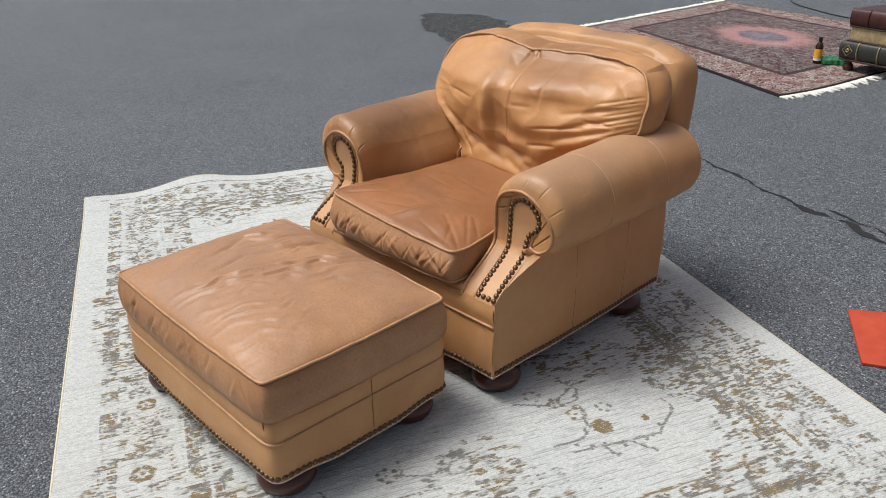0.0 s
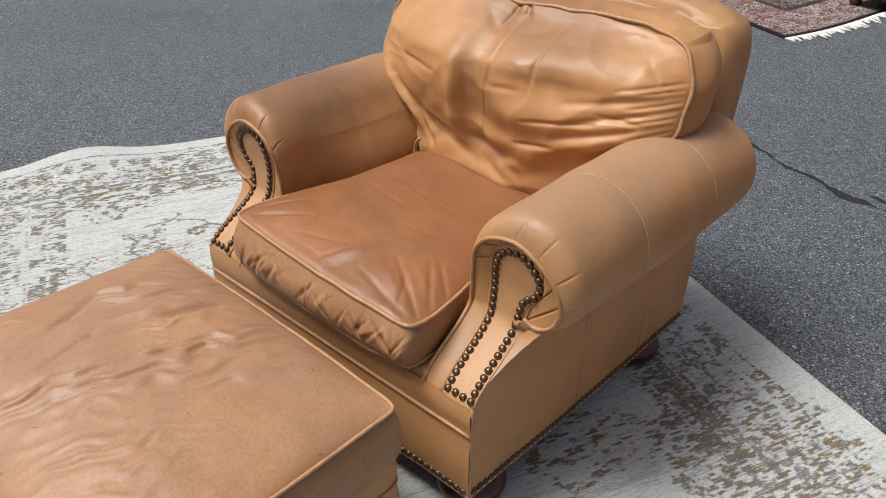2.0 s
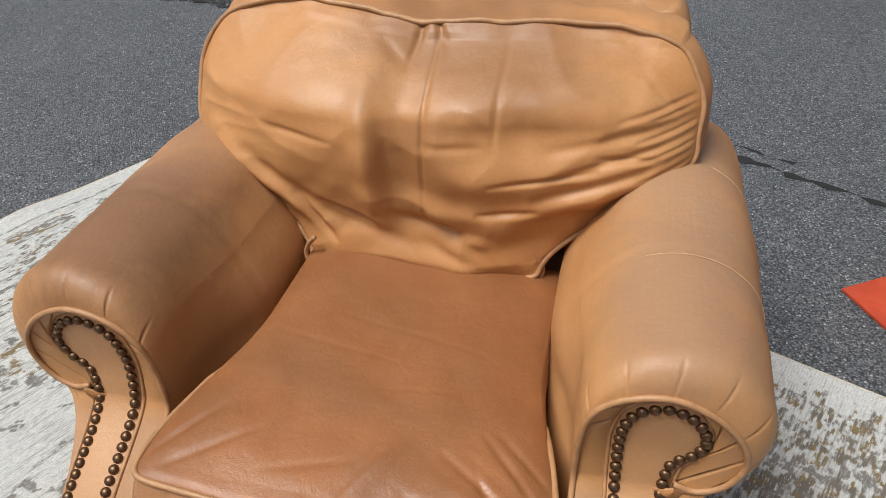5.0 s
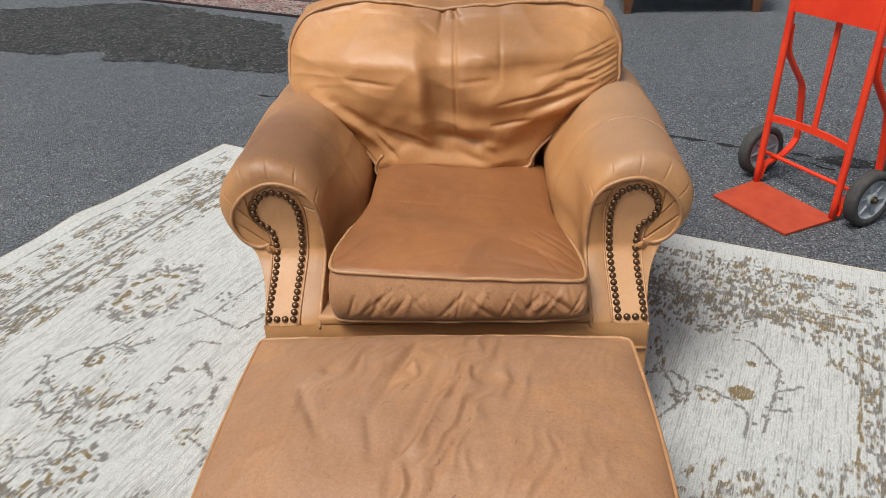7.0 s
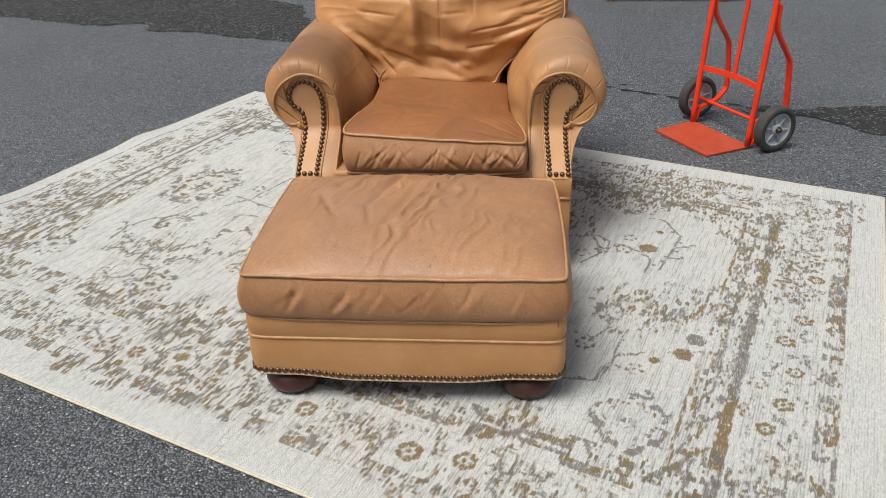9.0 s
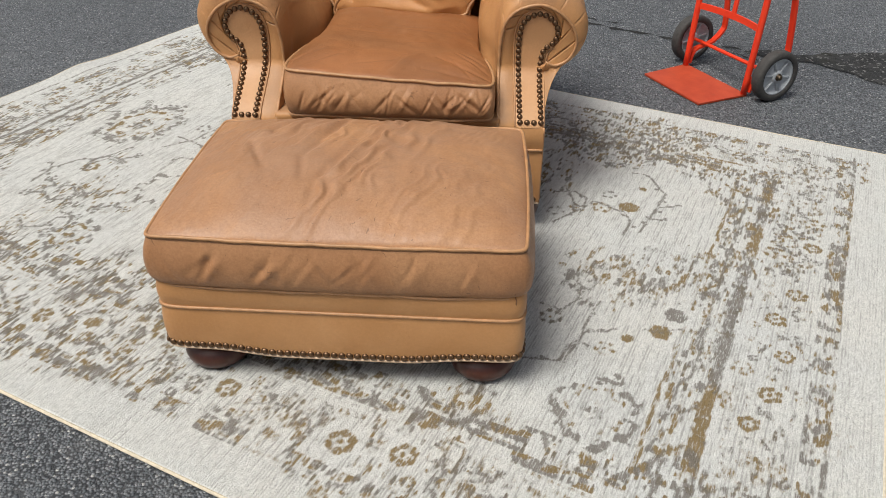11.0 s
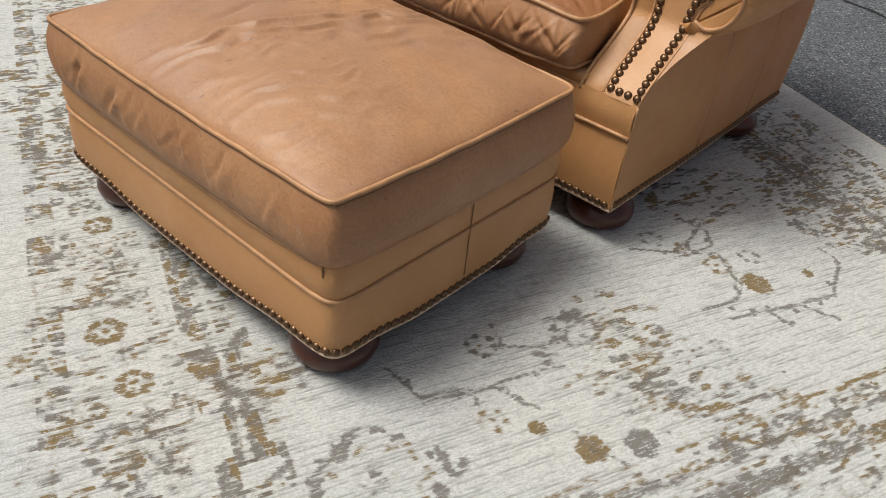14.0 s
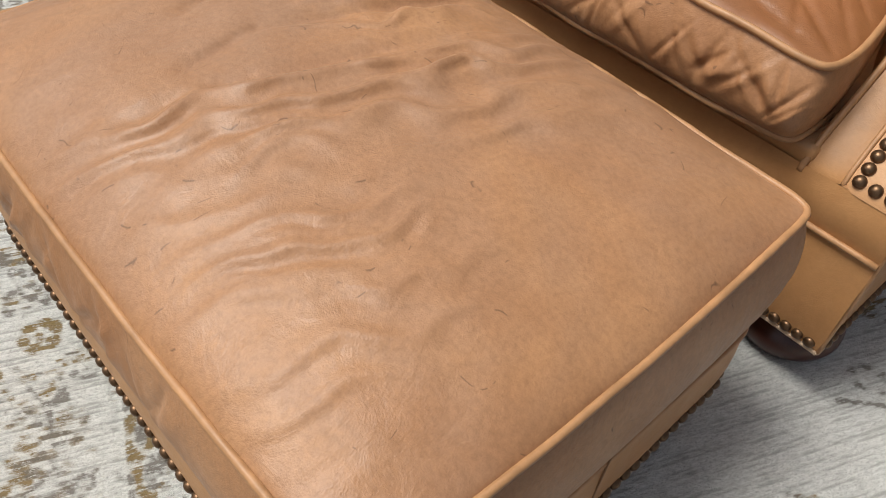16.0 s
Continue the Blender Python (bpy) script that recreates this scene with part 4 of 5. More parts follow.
def arm(chair, side):
    def m(p):
        p = np.asarray(p, float).copy()
        p[:, 0] *= side
        return p
    flip = side < 0
    # section of the stuffed roll: up the inside, over, round and under
    inner = [(0.318, 0.33), (0.314, 0.42), (0.312, 0.50), (0.313, 0.56)]
    w = np.linspace(math.pi * 0.93, -math.pi * 0.62, 60)
    roll = [(0.443 + 0.130 * math.cos(k), 0.577 + 0.130 * math.sin(k)) for k in w]
    sec = even(np.array(inner + roll + [(0.452, 0.455)]), 0.0021)
    d = np.gradient(sec, axis=0)
    nrm = np.stack([-d[:, 1], d[:, 0]], 1) / np.linalg.norm(d, axis=1)[:, None]
    arc = np.concatenate([[0], np.cumsum(np.linalg.norm(np.diff(sec, axis=0), axis=1))])
    es = np.concatenate([[0, 0.002, 0.006, 0.012, 0.020, 0.030, 0.042], np.linspace(0.058, 1, 64)])
    pleats = np.linspace(0.30, arc[-1] - 0.07, 9)
    pipe = spline(ARM_PIPE, 0.006)
    # each place of the section starts from the piping at the same angle round the scroll
    ang = np.unwrap(np.arctan2(pipe[:, 1] - 0.553, pipe[:, 0] - 0.432))
    want = np.unwrap(np.arctan2(sec[:, 1] - 0.577, sec[:, 0] - 0.443))
    ang, want = ang - 2 * np.pi * np.round((ang[0] - 4.2) / 2 / np.pi), want - 2 * np.pi * np.round((want[0] - 4.2) / 2 / np.pi)
    order = np.argsort(ang)
    front = np.stack([np.interp(want, ang[order], pipe[order, k]) for k in (0, 1)], 1)
    rows = []
    rear = 0.895
    for e in es:
        r = np.sqrt(max(0, 1 - (1 - min(e / 0.045, 1)) ** 2))
        inset = 0.0055 * sum(np.exp(-((arc - p) / 0.0024) ** 2) for p in pleats) * math.exp(-(e / 0.017) ** 2)
        y0 = arm_front(sec[:, 1])
        f = (e - 0.058) / (1 - 0.058) if e > 0.058 else 0
        y = (y0 + e) if e <= 0.058 else (y0 + 0.058) * (1 - f) + rear * f
        q3 = np.stack([sec[:, 0] * 6, y * 6, sec[:, 1] * 6], 1)
        puff = 0.004 * fbm(q3, 2, 14 if side > 0 else 24) + 0.006 * math.sin(math.pi * min(1, max(0, f)))
        inner_pad = 0.056 * sstep(0.02, 0.34, f) * sstep(0.66, 0.50, sec[:, 1]) * (arc < 0.34)
        for ys in (0.395, 0.69):
            puff = puff - 0.003 * np.exp(-((y - ys) / 0.006) ** 2) * (arc > 0.12)
        p = front + (sec - front) * r + nrm * (puff * r - inset * min(1, r * 3))[:, None]
        p[:, 0] -= inner_pad
        rows.append(np.stack([p[:, 0], y, p[:, 1]], 1))
    v = np.concatenate(rows)
    body = part("arm", (m(v), quads(len(es), len(sec), flip=not flip)), LEATHER_ARM if side > 0 else LEATHER_ARM_DARK, chair, "rolled leather arm with pleated scroll front")
    for ys in (0.395, 0.69):
        keep = [np.array([x, y, z]) for (x, z), (nx, nz) in zip(sec[68::4] + nrm[68::4] * 0.0035, nrm[68::4]) for y in (ys + 0.012 * math.sin(6 * z),)]
        part("stitching", tube(m(np.array(keep)), 0.0008, 5), STITCH, body)
    # rear of the roll
    end = rows[-1]
    cap = np.vstack([end, np.array([[end[:, 0].mean(), rear + 0.018, end[:, 2].mean()]])])
    part("arm_end", (m(cap), [(k, k + 1, len(end)) if flip else (k + 1, k, len(end)) for k in range(len(end) - 1)]), LEATHER, body)
    # outer piping, gathered band and nailed front panel
    ring = np.stack([pipe[:, 0], arm_front(pipe[:, 1]) - 0.003, pipe[:, 1]], 1)
    part("piping", tube(m(ring), 0.0048, 8), PIPING, body)
    nail = spline(ARM_NAIL, 0.004)
    rim = spline(ARM_RIM, 0.004)
    top_rim = int(np.argmax(rim[:, 1]))
    n = 520
    a, b = even(pipe, arc_len(pipe) / (n - 1)), even(rim, arc_len(rim) / (n - 1))
    k = min(len(a), len(b))
    a, b = a[:k], b[:k]
    s = np.linspace(0, 1, k)
    rows = []
    ple = np.linspace(0.36, 0.93, 10)
    gather = sum(np.exp(-((s - p) / 0.0038) ** 2) for p in ple)
    for f in np.linspace(0, 1, 7):
        p = a * (1 - f) + b * f
        y = arm_front(p[:, 1]) * (1 - f) + (arm_front(p[:, 1]) + panel_depth(p[:, 1])) * f - 0.004 * math.sin(math.pi * f) + 0.0075 * gather * math.sin(math.pi * f)
        rows.append(np.stack([p[:, 0], y, p[:, 1]], 1))
    part("gathered_band", (m(np.concatenate(rows)), quads(7, k, flip=flip)), LEATHER, body)
    left, right = rim[:top_rim + 1], rim[top_rim:][::-1]
    left, right = even(left, arc_len(left) / 69), even(right, arc_len(right) / 69)
    # arc-length pairing runs across the stem and fans out in the scroll
    rows = []
    for f in np.linspace(0, 1, 13):
        p = left * (1 - f) + right * f
        y = arm_front(p[:, 1]) + panel_depth(p[:, 1]) - 0.001 - 0.006 * (1 - (2 * f - 1) ** 6)
        rows.append(np.stack([p[:, 0], y, p[:, 1]], 1))
    panel = part("front_panel", (m(np.concatenate(rows)), quads(13, 70, flip=flip)), LEATHER_PANEL, body, "pale leather scroll panel edged with brass nails")
    edge = np.vstack([rim, rim[:1]])
    part("piping", tube(m(np.stack([edge[:, 0], arm_front(edge[:, 1]) + panel_depth(edge[:, 1]) - 0.002, edge[:, 1]], 1)), 0.0034, 6), PIPING, panel)
    base = np.array([nail[-1], nail[0]])
    for line in (nail, even(base, 0.0178)[1:-1]):
        p = np.stack([line[:, 0], arm_front(line[:, 1]) + panel_depth(line[:, 1]) - 0.0075, line[:, 1]], 1)
        slope = (arm_front(line[:, 1] + 0.005) - arm_front(line[:, 1] - 0.005)) / 0.01
        nn = np.stack([0 * slope, -np.ones_like(slope), slope], 1)
        nails_along(m(p), m(nn), panel, 0.0176)


def arc_len(p):
    return np.linalg.norm(np.diff(p, axis=0), axis=1).sum()


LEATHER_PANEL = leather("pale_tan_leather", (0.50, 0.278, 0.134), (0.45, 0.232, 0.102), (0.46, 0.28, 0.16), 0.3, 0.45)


def edge_line(x0, y0, x1, y1, n, ends, dip):
    s = np.linspace(0, 1, n)
    return np.c_[x0 + (x1 - x0) * s, y0 + (y1 - y0) * s, scallop(s, ends, dip)]


def panel_strip(line, top, normal, bulge=0.004, rows=7):
    """An upholstered panel hung from height top down to the shaped line."""
    out = []
    for k in np.linspace(0, 1, rows):
        p = line.copy()
        p[:, 2] = line[:, 2] * (1 - k) + top * k
        p += np.array(normal) * bulge * math.sin(math.pi * k)
        out.append(p)
    return np.concatenate(out), quads(rows, len(line))


def armchair():
    chair = thing("armchair", (0, 0.5, RUG_TOP), "tan leather club armchair with rolled arms, nailhead trim and slumped cushions", "armchair")
    X, FRONT, REAR = 0.455, 0.0, 0.90
    frame_ = part("frame", soft_box((-X + 0.014, 0.014, 0.115), (X - 0.014, REAR - 0.01, 0.335), 0.01), LEATHER, chair)
    # front rail below the seat
    line = edge_line(-X, FRONT, X, FRONT, 60, 0.098, 0.014)
    rail = part("front_rail", panel_strip(line, 0.275, (0, -1, 0)), LEATHER, chair)
    part("welt", tube(line, 0.0038, 6), WELT, rail)
    nails_along(line[1:-1] + np.array([0, -0.0015, 0.0115]), (0, -1, 0), rail, 0.0180)
    part("piping", tube(np.c_[np.linspace(-X, X, 40), np.full(40, -0.003), np.full(40, 0.275)], 0.0044, 8), PIPING, rail)
    up = np.c_[np.linspace(-X, X, 40), np.zeros(40), np.full(40, 0.277)]
    part("deck_front", panel_strip(up, 0.345, (0, -1, 0), 0.005), LEATHER, rail)
    part("deck", soft_box((-0.33, 0.002, 0.335), (0.33, 0.9, 0.368), 0.012), LEATHER, chair)
    for side in (-1, 1):
        line = edge_line(side * X, FRONT, side * X, REAR, 60, 0.099, 0.006)
        v, f = panel_strip(line, 0.475, (side, 0, 0), 0.006, 14)
        # the front edge follows the sloping arm face
        v[:, 0] = np.sign(v[:, 0]) * (X + (np.abs(v[:, 0]) - X) * sstep(0.0, 0.2, v[:, 1]))
        fy = arm_front(v[:, 2]) * sstep(0.33, 0.36, v[:, 2])
        v[:, 1] = fy + (v[:, 1]) / REAR * (REAR - fy)
        panel = part("side_panel", (v, f if side < 0 else [q[::-1] for q in f]), LEATHER, chair)
        part("welt", tube(line, 0.0038, 6), WELT, panel)
        nails_along(line[1:-1] + np.array([side * 0.0015, 0, 0.0115]), (side, 0, 0), panel, 0.0180)
        part("corner_piping", tube(np.array([[side * (X + 0.001), 0.001, z] for z in np.linspace(0.100, 0.345, 12)]), 0.0032, 6), PIPING, panel)
        for y in (0.385, 0.665):
            part("seam", tube(np.array([[side * (X + 0.0045 * math.sin(math.pi * (z - 0.1) / 0.37)), y, z] for z in np.linspace(0.112, 0.47, 16)]), 0.0018, 5), SEAM, panel)
        arm(chair, side)
        for y in (0.090, 0.765):
            piece("foot", FOOT, chair, (side * (X - 0.070), y, RUG_TOP), label="turned dark mahogany bun foot")
    # back
    part("outer_back", soft_box((-X + 0.006, REAR - 0.04, 0.11), (X - 0.006, REAR + 0.03, 0.60), 0.02), LEATHER, chair)
    lat, faces = box_lattice(60, 16, 40)
    v = lat.copy()
    swap = rounded(v[:, [0, 2, 1]], 5.0)[:, [0, 2, 1]]
    a, b, c = swap[:, 0], v[:, 1], swap[:, 2]
    y = 0.955 + 0.075 * b * np.sqrt(np.clip(1 - 0.45 * np.abs(c) ** 4, 0.2, 1)) + 0.05 * (c + 1) / 2
    x = 0.448 * a * (1 - 0.05 * np.abs(b) ** 4)
    z = 0.725 + 0.218 * c - 0.015 * b * b * (c > 0.8) + 0.014 * (1 - a * a) * (c > 0)
    back = np.stack([x, y, z], 1)
    back += 0.004 * fbm(back * 6, 2, 5)[:, None] * np.array([0, 1, 1])
    part("back_frame", (back, faces), LEATHER, chair, "padded leather back rising above the cushion")
    seat_cushion(chair)
    back_cushion(chair)


def seat_cushion(chair):
    lat, faces = box_lattice(190, 130, 26)
    c = lat[:, 2].copy()
    v = rounded(lat, 26.0)

    def shape(v, c, soft=True):
        a, b = v[:, 0], v[:, 1]
        out = np.zeros_like(v)
        side = 1 + 0.03 * (1 - c * c)
        out[:, 0] = 0.012 + (0.292 - 0.052 * sstep(-0.85, 0.15, b)) * a * side
        out[:, 1] = 0.31 + 0.325 * b * (1 + 0.05 * slump(c) * (b < 0))
        out[:, 1] += -0.010 * (1 - a * a) * (b < -0.95)
        edge = 0.490 - 0.018 * a
        crown = np.maximum((1 - np.abs(a) ** 4) * (1 - np.abs(b) ** 4), 0)
        out[:, 2] = np.where(c > 0.999, edge + 0.030 * crown ** 0.7, 0.374 + (c + 1) / 2 * (edge - 0.374))
        if soft:
            q = out[:, :2]
            q3 = np.c_[q, q[:, :1] * 0]
            lift = 0.004 * fbm(q3 * 6, 3, 41)
            for a0, b0, wd, h in (((-0.18, 0.30), (0.05, 0.27), 0.0035, -0.0012), ((-0.10, 0.37), (0.16, 0.33), 0.0035, -0.0012), ((0.02, 0.21), (0.13, 0.23), 0.003, -0.001),
                                  ((-0.27, 0.02), (-0.20, 0.12), 0.006, -0.0045), ((-0.24, 0.005), (-0.13, 0.09), 0.006, -0.003), ((0.300, 0.01), (0.14, 0.11), 0.006, -0.0045), ((0.295, 0.05), (0.19, 0.16), 0.0055, -0.004),
                                  ((0.295, 0.10), (0.21, 0.17), 0.006, -0.004), ((0.29, -0.005), (0.10, 0.035), 0.006, -0.0035), ((0.25, 0.0), (0.19, 0.09), 0.005, -0.003), ((0.285, 0.075), (0.17, 0.13), 0.010, 0.002), ((0.27, 0.02), (0.13, 0.07), 0.012, 0.002),
                                  ((0.02, 0.02), (0.09, 0.12), 0.02, 0.005), ((0.00, 0.0), (0.05, 0.09), 0.007, -0.003), ((-0.10, 0.03), (0.02, 0.07), 0.006, -0.002)):
                lift += fold(q, a0, b0, wd, h)
            lift += -0.010 * np.exp(-((q[:, 0] - 0.02) / 0.16) ** 2 - ((q[:, 1] - 0.42) / 0.16) ** 2)
            out[:, 2] += (c > 0.999) * lift * sstep(0, 0.08, crown)
            fr = (b < -0.9) * (c < 0.999) * np.sin(np.pi * np.clip((c + 1) / 2, 0, 1))
            out[:, 1] -= fr * (0.009 + gathers(out[:, [0, 2]], -0.26, 0.29, 0.376, 0.49, 26, 43, 0.0042, 0.0032) + 0.003 * fbm(out[:, [0, 2, 2]] * 9, 2, 45))
        return out
    cushion = part("seat_cushion", (shape(v, c), faces), LEATHER_SEAT, chair, "saddle-brown creased leather seat cushion")
    cushion.data.materials.append(LEATHER_OTTOMAN)     # paler boxing
    boxing = np.array([all(c[i] < 0.999 for i in f[:1]) or min(c[i] for i in f) < 0.99 for f in faces])
    cushion.data.polygons.foreach_set("material_index", boxing.astype(np.int32))
    w = np.linspace(-1, 1, 160)
    side = np.linspace(-1, 1, 60)
    for cc in (0.998, -0.97):
        back_to = 24 if cc > 0 else 12     # the piping vanishes between cushion and arms
        e = np.concatenate([np.c_[side * 0 - 1, side][1:back_to][::-1], np.c_[w, w * 0 - 1], np.c_[side * 0 + 1, side][1:back_to]])
        l = rounded(np.c_[e, np.full(len(e), cc)], 26.0)
        p = shape(l, np.full(len(e), cc), False)
        p[:, :2] = (p[:, :2] - (0.012, 0.31)) * 1.006 + (0.012, 0.31)
        p[:, 2] += 0.004 * fbm(p * 8, 2, 47)
        p[:6, 2] -= np.linspace(0.012, 0, 6)
        p[-6:, 2] -= np.linspace(0, 0.012, 6)
        part("piping", tube(p, 0.0048, 8), PIPING, cushion)


def back_cushion(chair):
    """A slumped loose pillow, wide above the arms and squeezed between them below."""
    lat, faces = box_lattice(210, 22, 150)
    r = np.where(lat[:, 2:] > 0, rounded(lat[:, [0, 2, 1]], 9.0)[:, [0, 2, 1]], rounded(lat[:, [0, 2, 1]], 16.0)[:, [0, 2, 1]])
    front = -lat[:, 1]

    def shape(a, f, h, soft=True):
        """a across, f 1 at the front face and -1 at the rear, h height: all in -1..1."""
        z = 0.695 + 0.218 * h
        half = 0.474 - 0.248 * sstep(0.735, 0.50, z) - 0.035 * sstep(0.80, 0.92, z)
        x = -0.010 + half * a
        top = sstep(0.78, 0.90, z)
        z = z + top * (0.024 * np.exp(-((x + 0.25) / 0.17) ** 2) + 0.010 * np.exp(-((x - 0.2) / 0.18) ** 2) - 0.006 * np.exp(-((x + 0.035) / 0.03) ** 2))
        z = z - sstep(0.56, 0.47, z) * (0.010 * np.sin(x * 22 + 0.6))
        lean = 0.170 * (z - 0.48) / 0.44
        seam_y = 0.560 + lean + 0.03 * sstep(0.1, 0.45, -x) * sstep(0.6, 0.85, z) + 0.02 * sstep(0.0, 0.3, x)
        body = np.maximum((1 - np.abs(a) ** 3) * (1 - np.abs(h) ** 3), 0)
        sag = sstep(1.02, 0.45, h) * (0.22 + 0.78 * sstep(-0.70, 0.35, h)) * sstep(-1.0, -0.8, h)     # the stuffing hangs high and overhangs below
        y_f = seam_y - 0.125 * np.maximum(1 - np.abs(a) ** 3.5, 0) ** 0.8 * sag
        y_b = np.minimum(seam_y + 0.135, 0.90 + 0.1 * (z - 0.6))
        t = (f + 1) / 2
        y = y_b * (1 - t) + seam_y * t
        y = np.where(f > 0.999, y_f, y)
        mid = np.sin(np.pi * np.clip(t, 0, 1)) * (f < 0.999)
        x = x + 0.018 * np.sign(a) * mid * (np.abs(a) > 0.9)
        z = z + 0.010 * mid * (h > 0.9)
        if soft:
            q = np.stack([x, z], 1)
            q3 = np.c_[q, q[:, :1] * 0]
            puff = 0.006 * gnoise(q3 * 4.2, 61) + 0.0014 * fbm(q3 * 13, 2, 63)
            puff = puff + 0.0055 * (1 - 2.2 * np.abs(gnoise(np.c_[x * 5.5 + z * 3, z * 6.5 - x * 1.5, 0 * x], 65))).clip(0, 1) ** 1.5
            for a0, b0, wd, hh in (((-0.040, 0.850), (-0.030, 0.60), 0.044, -0.022), ((-0.110, 0.84), (-0.085, 0.60), 0.026, 0.024), ((-0.075, 0.80), (-0.06, 0.62), 0.012, -0.005), ((-0.38, 0.83), (-0.12, 0.835), 0.060, 0.020), ((-0.002, 0.93), (0.0, 0.60), 0.0045, -0.0055),
                                   ((0.125, 0.89), (0.122, 0.76), 0.005, -0.003), ((0.02, 0.835), (0.36, 0.850), 0.034, 0.017), ((0.06, 0.775), (0.30, 0.775), 0.045, -0.017), ((0.02, 0.70), (0.20, 0.685), 0.028, 0.009), ((0.0, 0.755), (0.10, 0.758), 0.008, -0.003),
                                   ((0.46, 0.80), (0.22, 0.752), 0.009, -0.0045), ((0.46, 0.828), (0.33, 0.80), 0.005, -0.004), ((0.47, 0.775), (0.24, 0.715), 0.007, -0.005), ((0.30, 0.72), (0.12, 0.692), 0.005, -0.005),
                                   ((0.46, 0.745), (0.20, 0.665), 0.010, -0.006), ((0.45, 0.755), (0.28, 0.70), 0.018, 0.009), ((0.43, 0.715), (0.13, 0.610), 0.022, 0.018), ((0.40, 0.735), (0.30, 0.742), 0.005, -0.005),
                                   ((-0.40, 0.80), (-0.25, 0.75), 0.012, -0.003), ((-0.30, 0.765), (-0.17, 0.752), 0.006, -0.003), ((-0.42, 0.72), (-0.20, 0.575), 0.020, 0.018), ((-0.34, 0.70), (-0.16, 0.575), 0.016, -0.012),
                                   ((-0.25, 0.625), (-0.18, 0.54), 0.009, -0.009), ((-0.02, 0.635), (0.14, 0.61), 0.024, 0.013), ((-0.08, 0.605), (0.12, 0.575), 0.013, -0.010), ((0.05, 0.555), (0.20, 0.605), 0.022, 0.012),
                                   ((-0.18, 0.60), (-0.03, 0.545), 0.014, -0.009), ((0.02, 0.60), (0.12, 0.53), 0.013, -0.006), ((0.0, 0.55), (0.10, 0.512), 0.012, -0.007), ((-0.03, 0.925), (-0.045, 0.86), 0.007, -0.007),
                                   ((-0.02, 0.92), (0.02, 0.88), 0.006, -0.005), ((-0.10, 0.89), (-0.05, 0.86), 0.006, -0.004), ((-0.20, 0.62), (-0.10, 0.585), 0.007, -0.007), ((0.20, 0.64), (0.10, 0.628), 0.006, -0.005), ((0.46, 0.815), (0.38, 0.80), 0.004, -0.004), ((0.465, 0.79), (0.36, 0.765), 0.004, -0.004), ((0.465, 0.76), (0.37, 0.735), 0.004, -0.004), ((0.46, 0.73), (0.37, 0.70), 0.004, -0.004), ((0.36, 0.86), (0.43, 0.80), 0.005, -0.003)):
                puff = puff + fold(q, a0, b0, wd, hh * (1.45 if wd <= 0.010 else 1.0))
            rid = 1 - np.abs(gnoise(np.c_[x * 5, z * 26, 0 * x], 67)) * 2.1
            puff = puff + 0.0024 * np.maximum(rid, 0) ** 2 * sstep(0.22, 0.40, np.abs(x)) * sstep(0.90, 0.80, z)
            y = y - np.where(f > 0.999, puff * sstep(0.0, 0.10, body), 0)
            y = y + 0.004 * fbm(np.c_[x * 10, y * 14, z * 10], 2, 71)
            z = z + 0.008 * fbm(np.c_[x * 9, y * 9, z * 0], 2, 73) * (h > 0.9)
        return np.stack([x, y, z], 1)
    cushion = part("back_cushion", (shape(r[:, 0], front, r[:, 2]), faces), LEATHER_BACK, chair, "slumped golden-tan leather back cushion with deep folds")
    w = np.linspace(-1, 1, 120, endpoint=False)
    e = np.concatenate([np.c_[w, w * 0 - 1], np.c_[w * 0 + 1, w], np.c_[-w, w * 0 + 1], np.c_[w * 0 - 1, -w]])
    l = np.where(e[:, 1:] > 0, rounded(np.c_[e, e[:, :1] * 0], 9.0), rounded(np.c_[e, e[:, :1] * 0], 16.0))
    p = shape(l[:, 0], np.full(len(e), 0.998), l[:, 1], False)
    p[:, 1] -= 0.003
    p += 0.004 * fbm(p * 11, 2, 75)[:, None] * np.array([1, 0.5, 1])
    part("piping", tube(p, 0.0052, 8, True), PIPING, cushion)
    for x, y, z, s in ((-0.224, 0.552, 0.502, -1), (0.206, 0.600, 0.494, 1)):
        ear = spline([(x - s * 0.030, y - 0.012, z - 0.006), (x, y - 0.016, z - 0.014), (x + s * 0.012, y - 0.010, z + 0.004), (x + s * 0.004, y - 0.012, z + 0.030), (x - s * 0.012, y - 0.016, z + 0.050)], 0.005)
        part("piping_ear", tube(ear, 0.0050, 8), PIPING, cushion)


armchair()

# ---- hand truck ----
RED = Nodes("red_paint")
_c = RED.mix(RED.ramp(RED.noise(9, 5, 0.6), (0.35, 0.0), (0.7, 1.0)), (0.70, 0.035, 0.010), (0.82, 0.055, 0.014))
_c = RED.mix(RED.ramp(RED.noise(55, 5, 0.75), (0.66, 0.0), (0.72, 0.8)), _c, (0.20, 0.07, 0.035))
RED = RED.done(_c, 0.42, normal=RED.bump(RED.noise(120), 0.06, 0.001))
RED_WORN = Nodes("scuffed_red_plate")
_c = RED_WORN.mix(RED_WORN.ramp(RED_WORN.noise(12, 6, 0.7), (0.35, 0.0), (0.7, 1.0)), (0.36, 0.042, 0.015), (0.47, 0.070, 0.026))
_c = RED_WORN.mix(RED_WORN.ramp(RED_WORN.noise(26, 6, 0.75, stretch=(1, 3, 1)), (0.58, 0.0), (0.72, 0.7)), _c, (0.24, 0.075, 0.04))
RED_WORN = RED_WORN.done(_c, 0.55, normal=RED_WORN.bump(RED_WORN.noise(90), 0.1, 0.001))
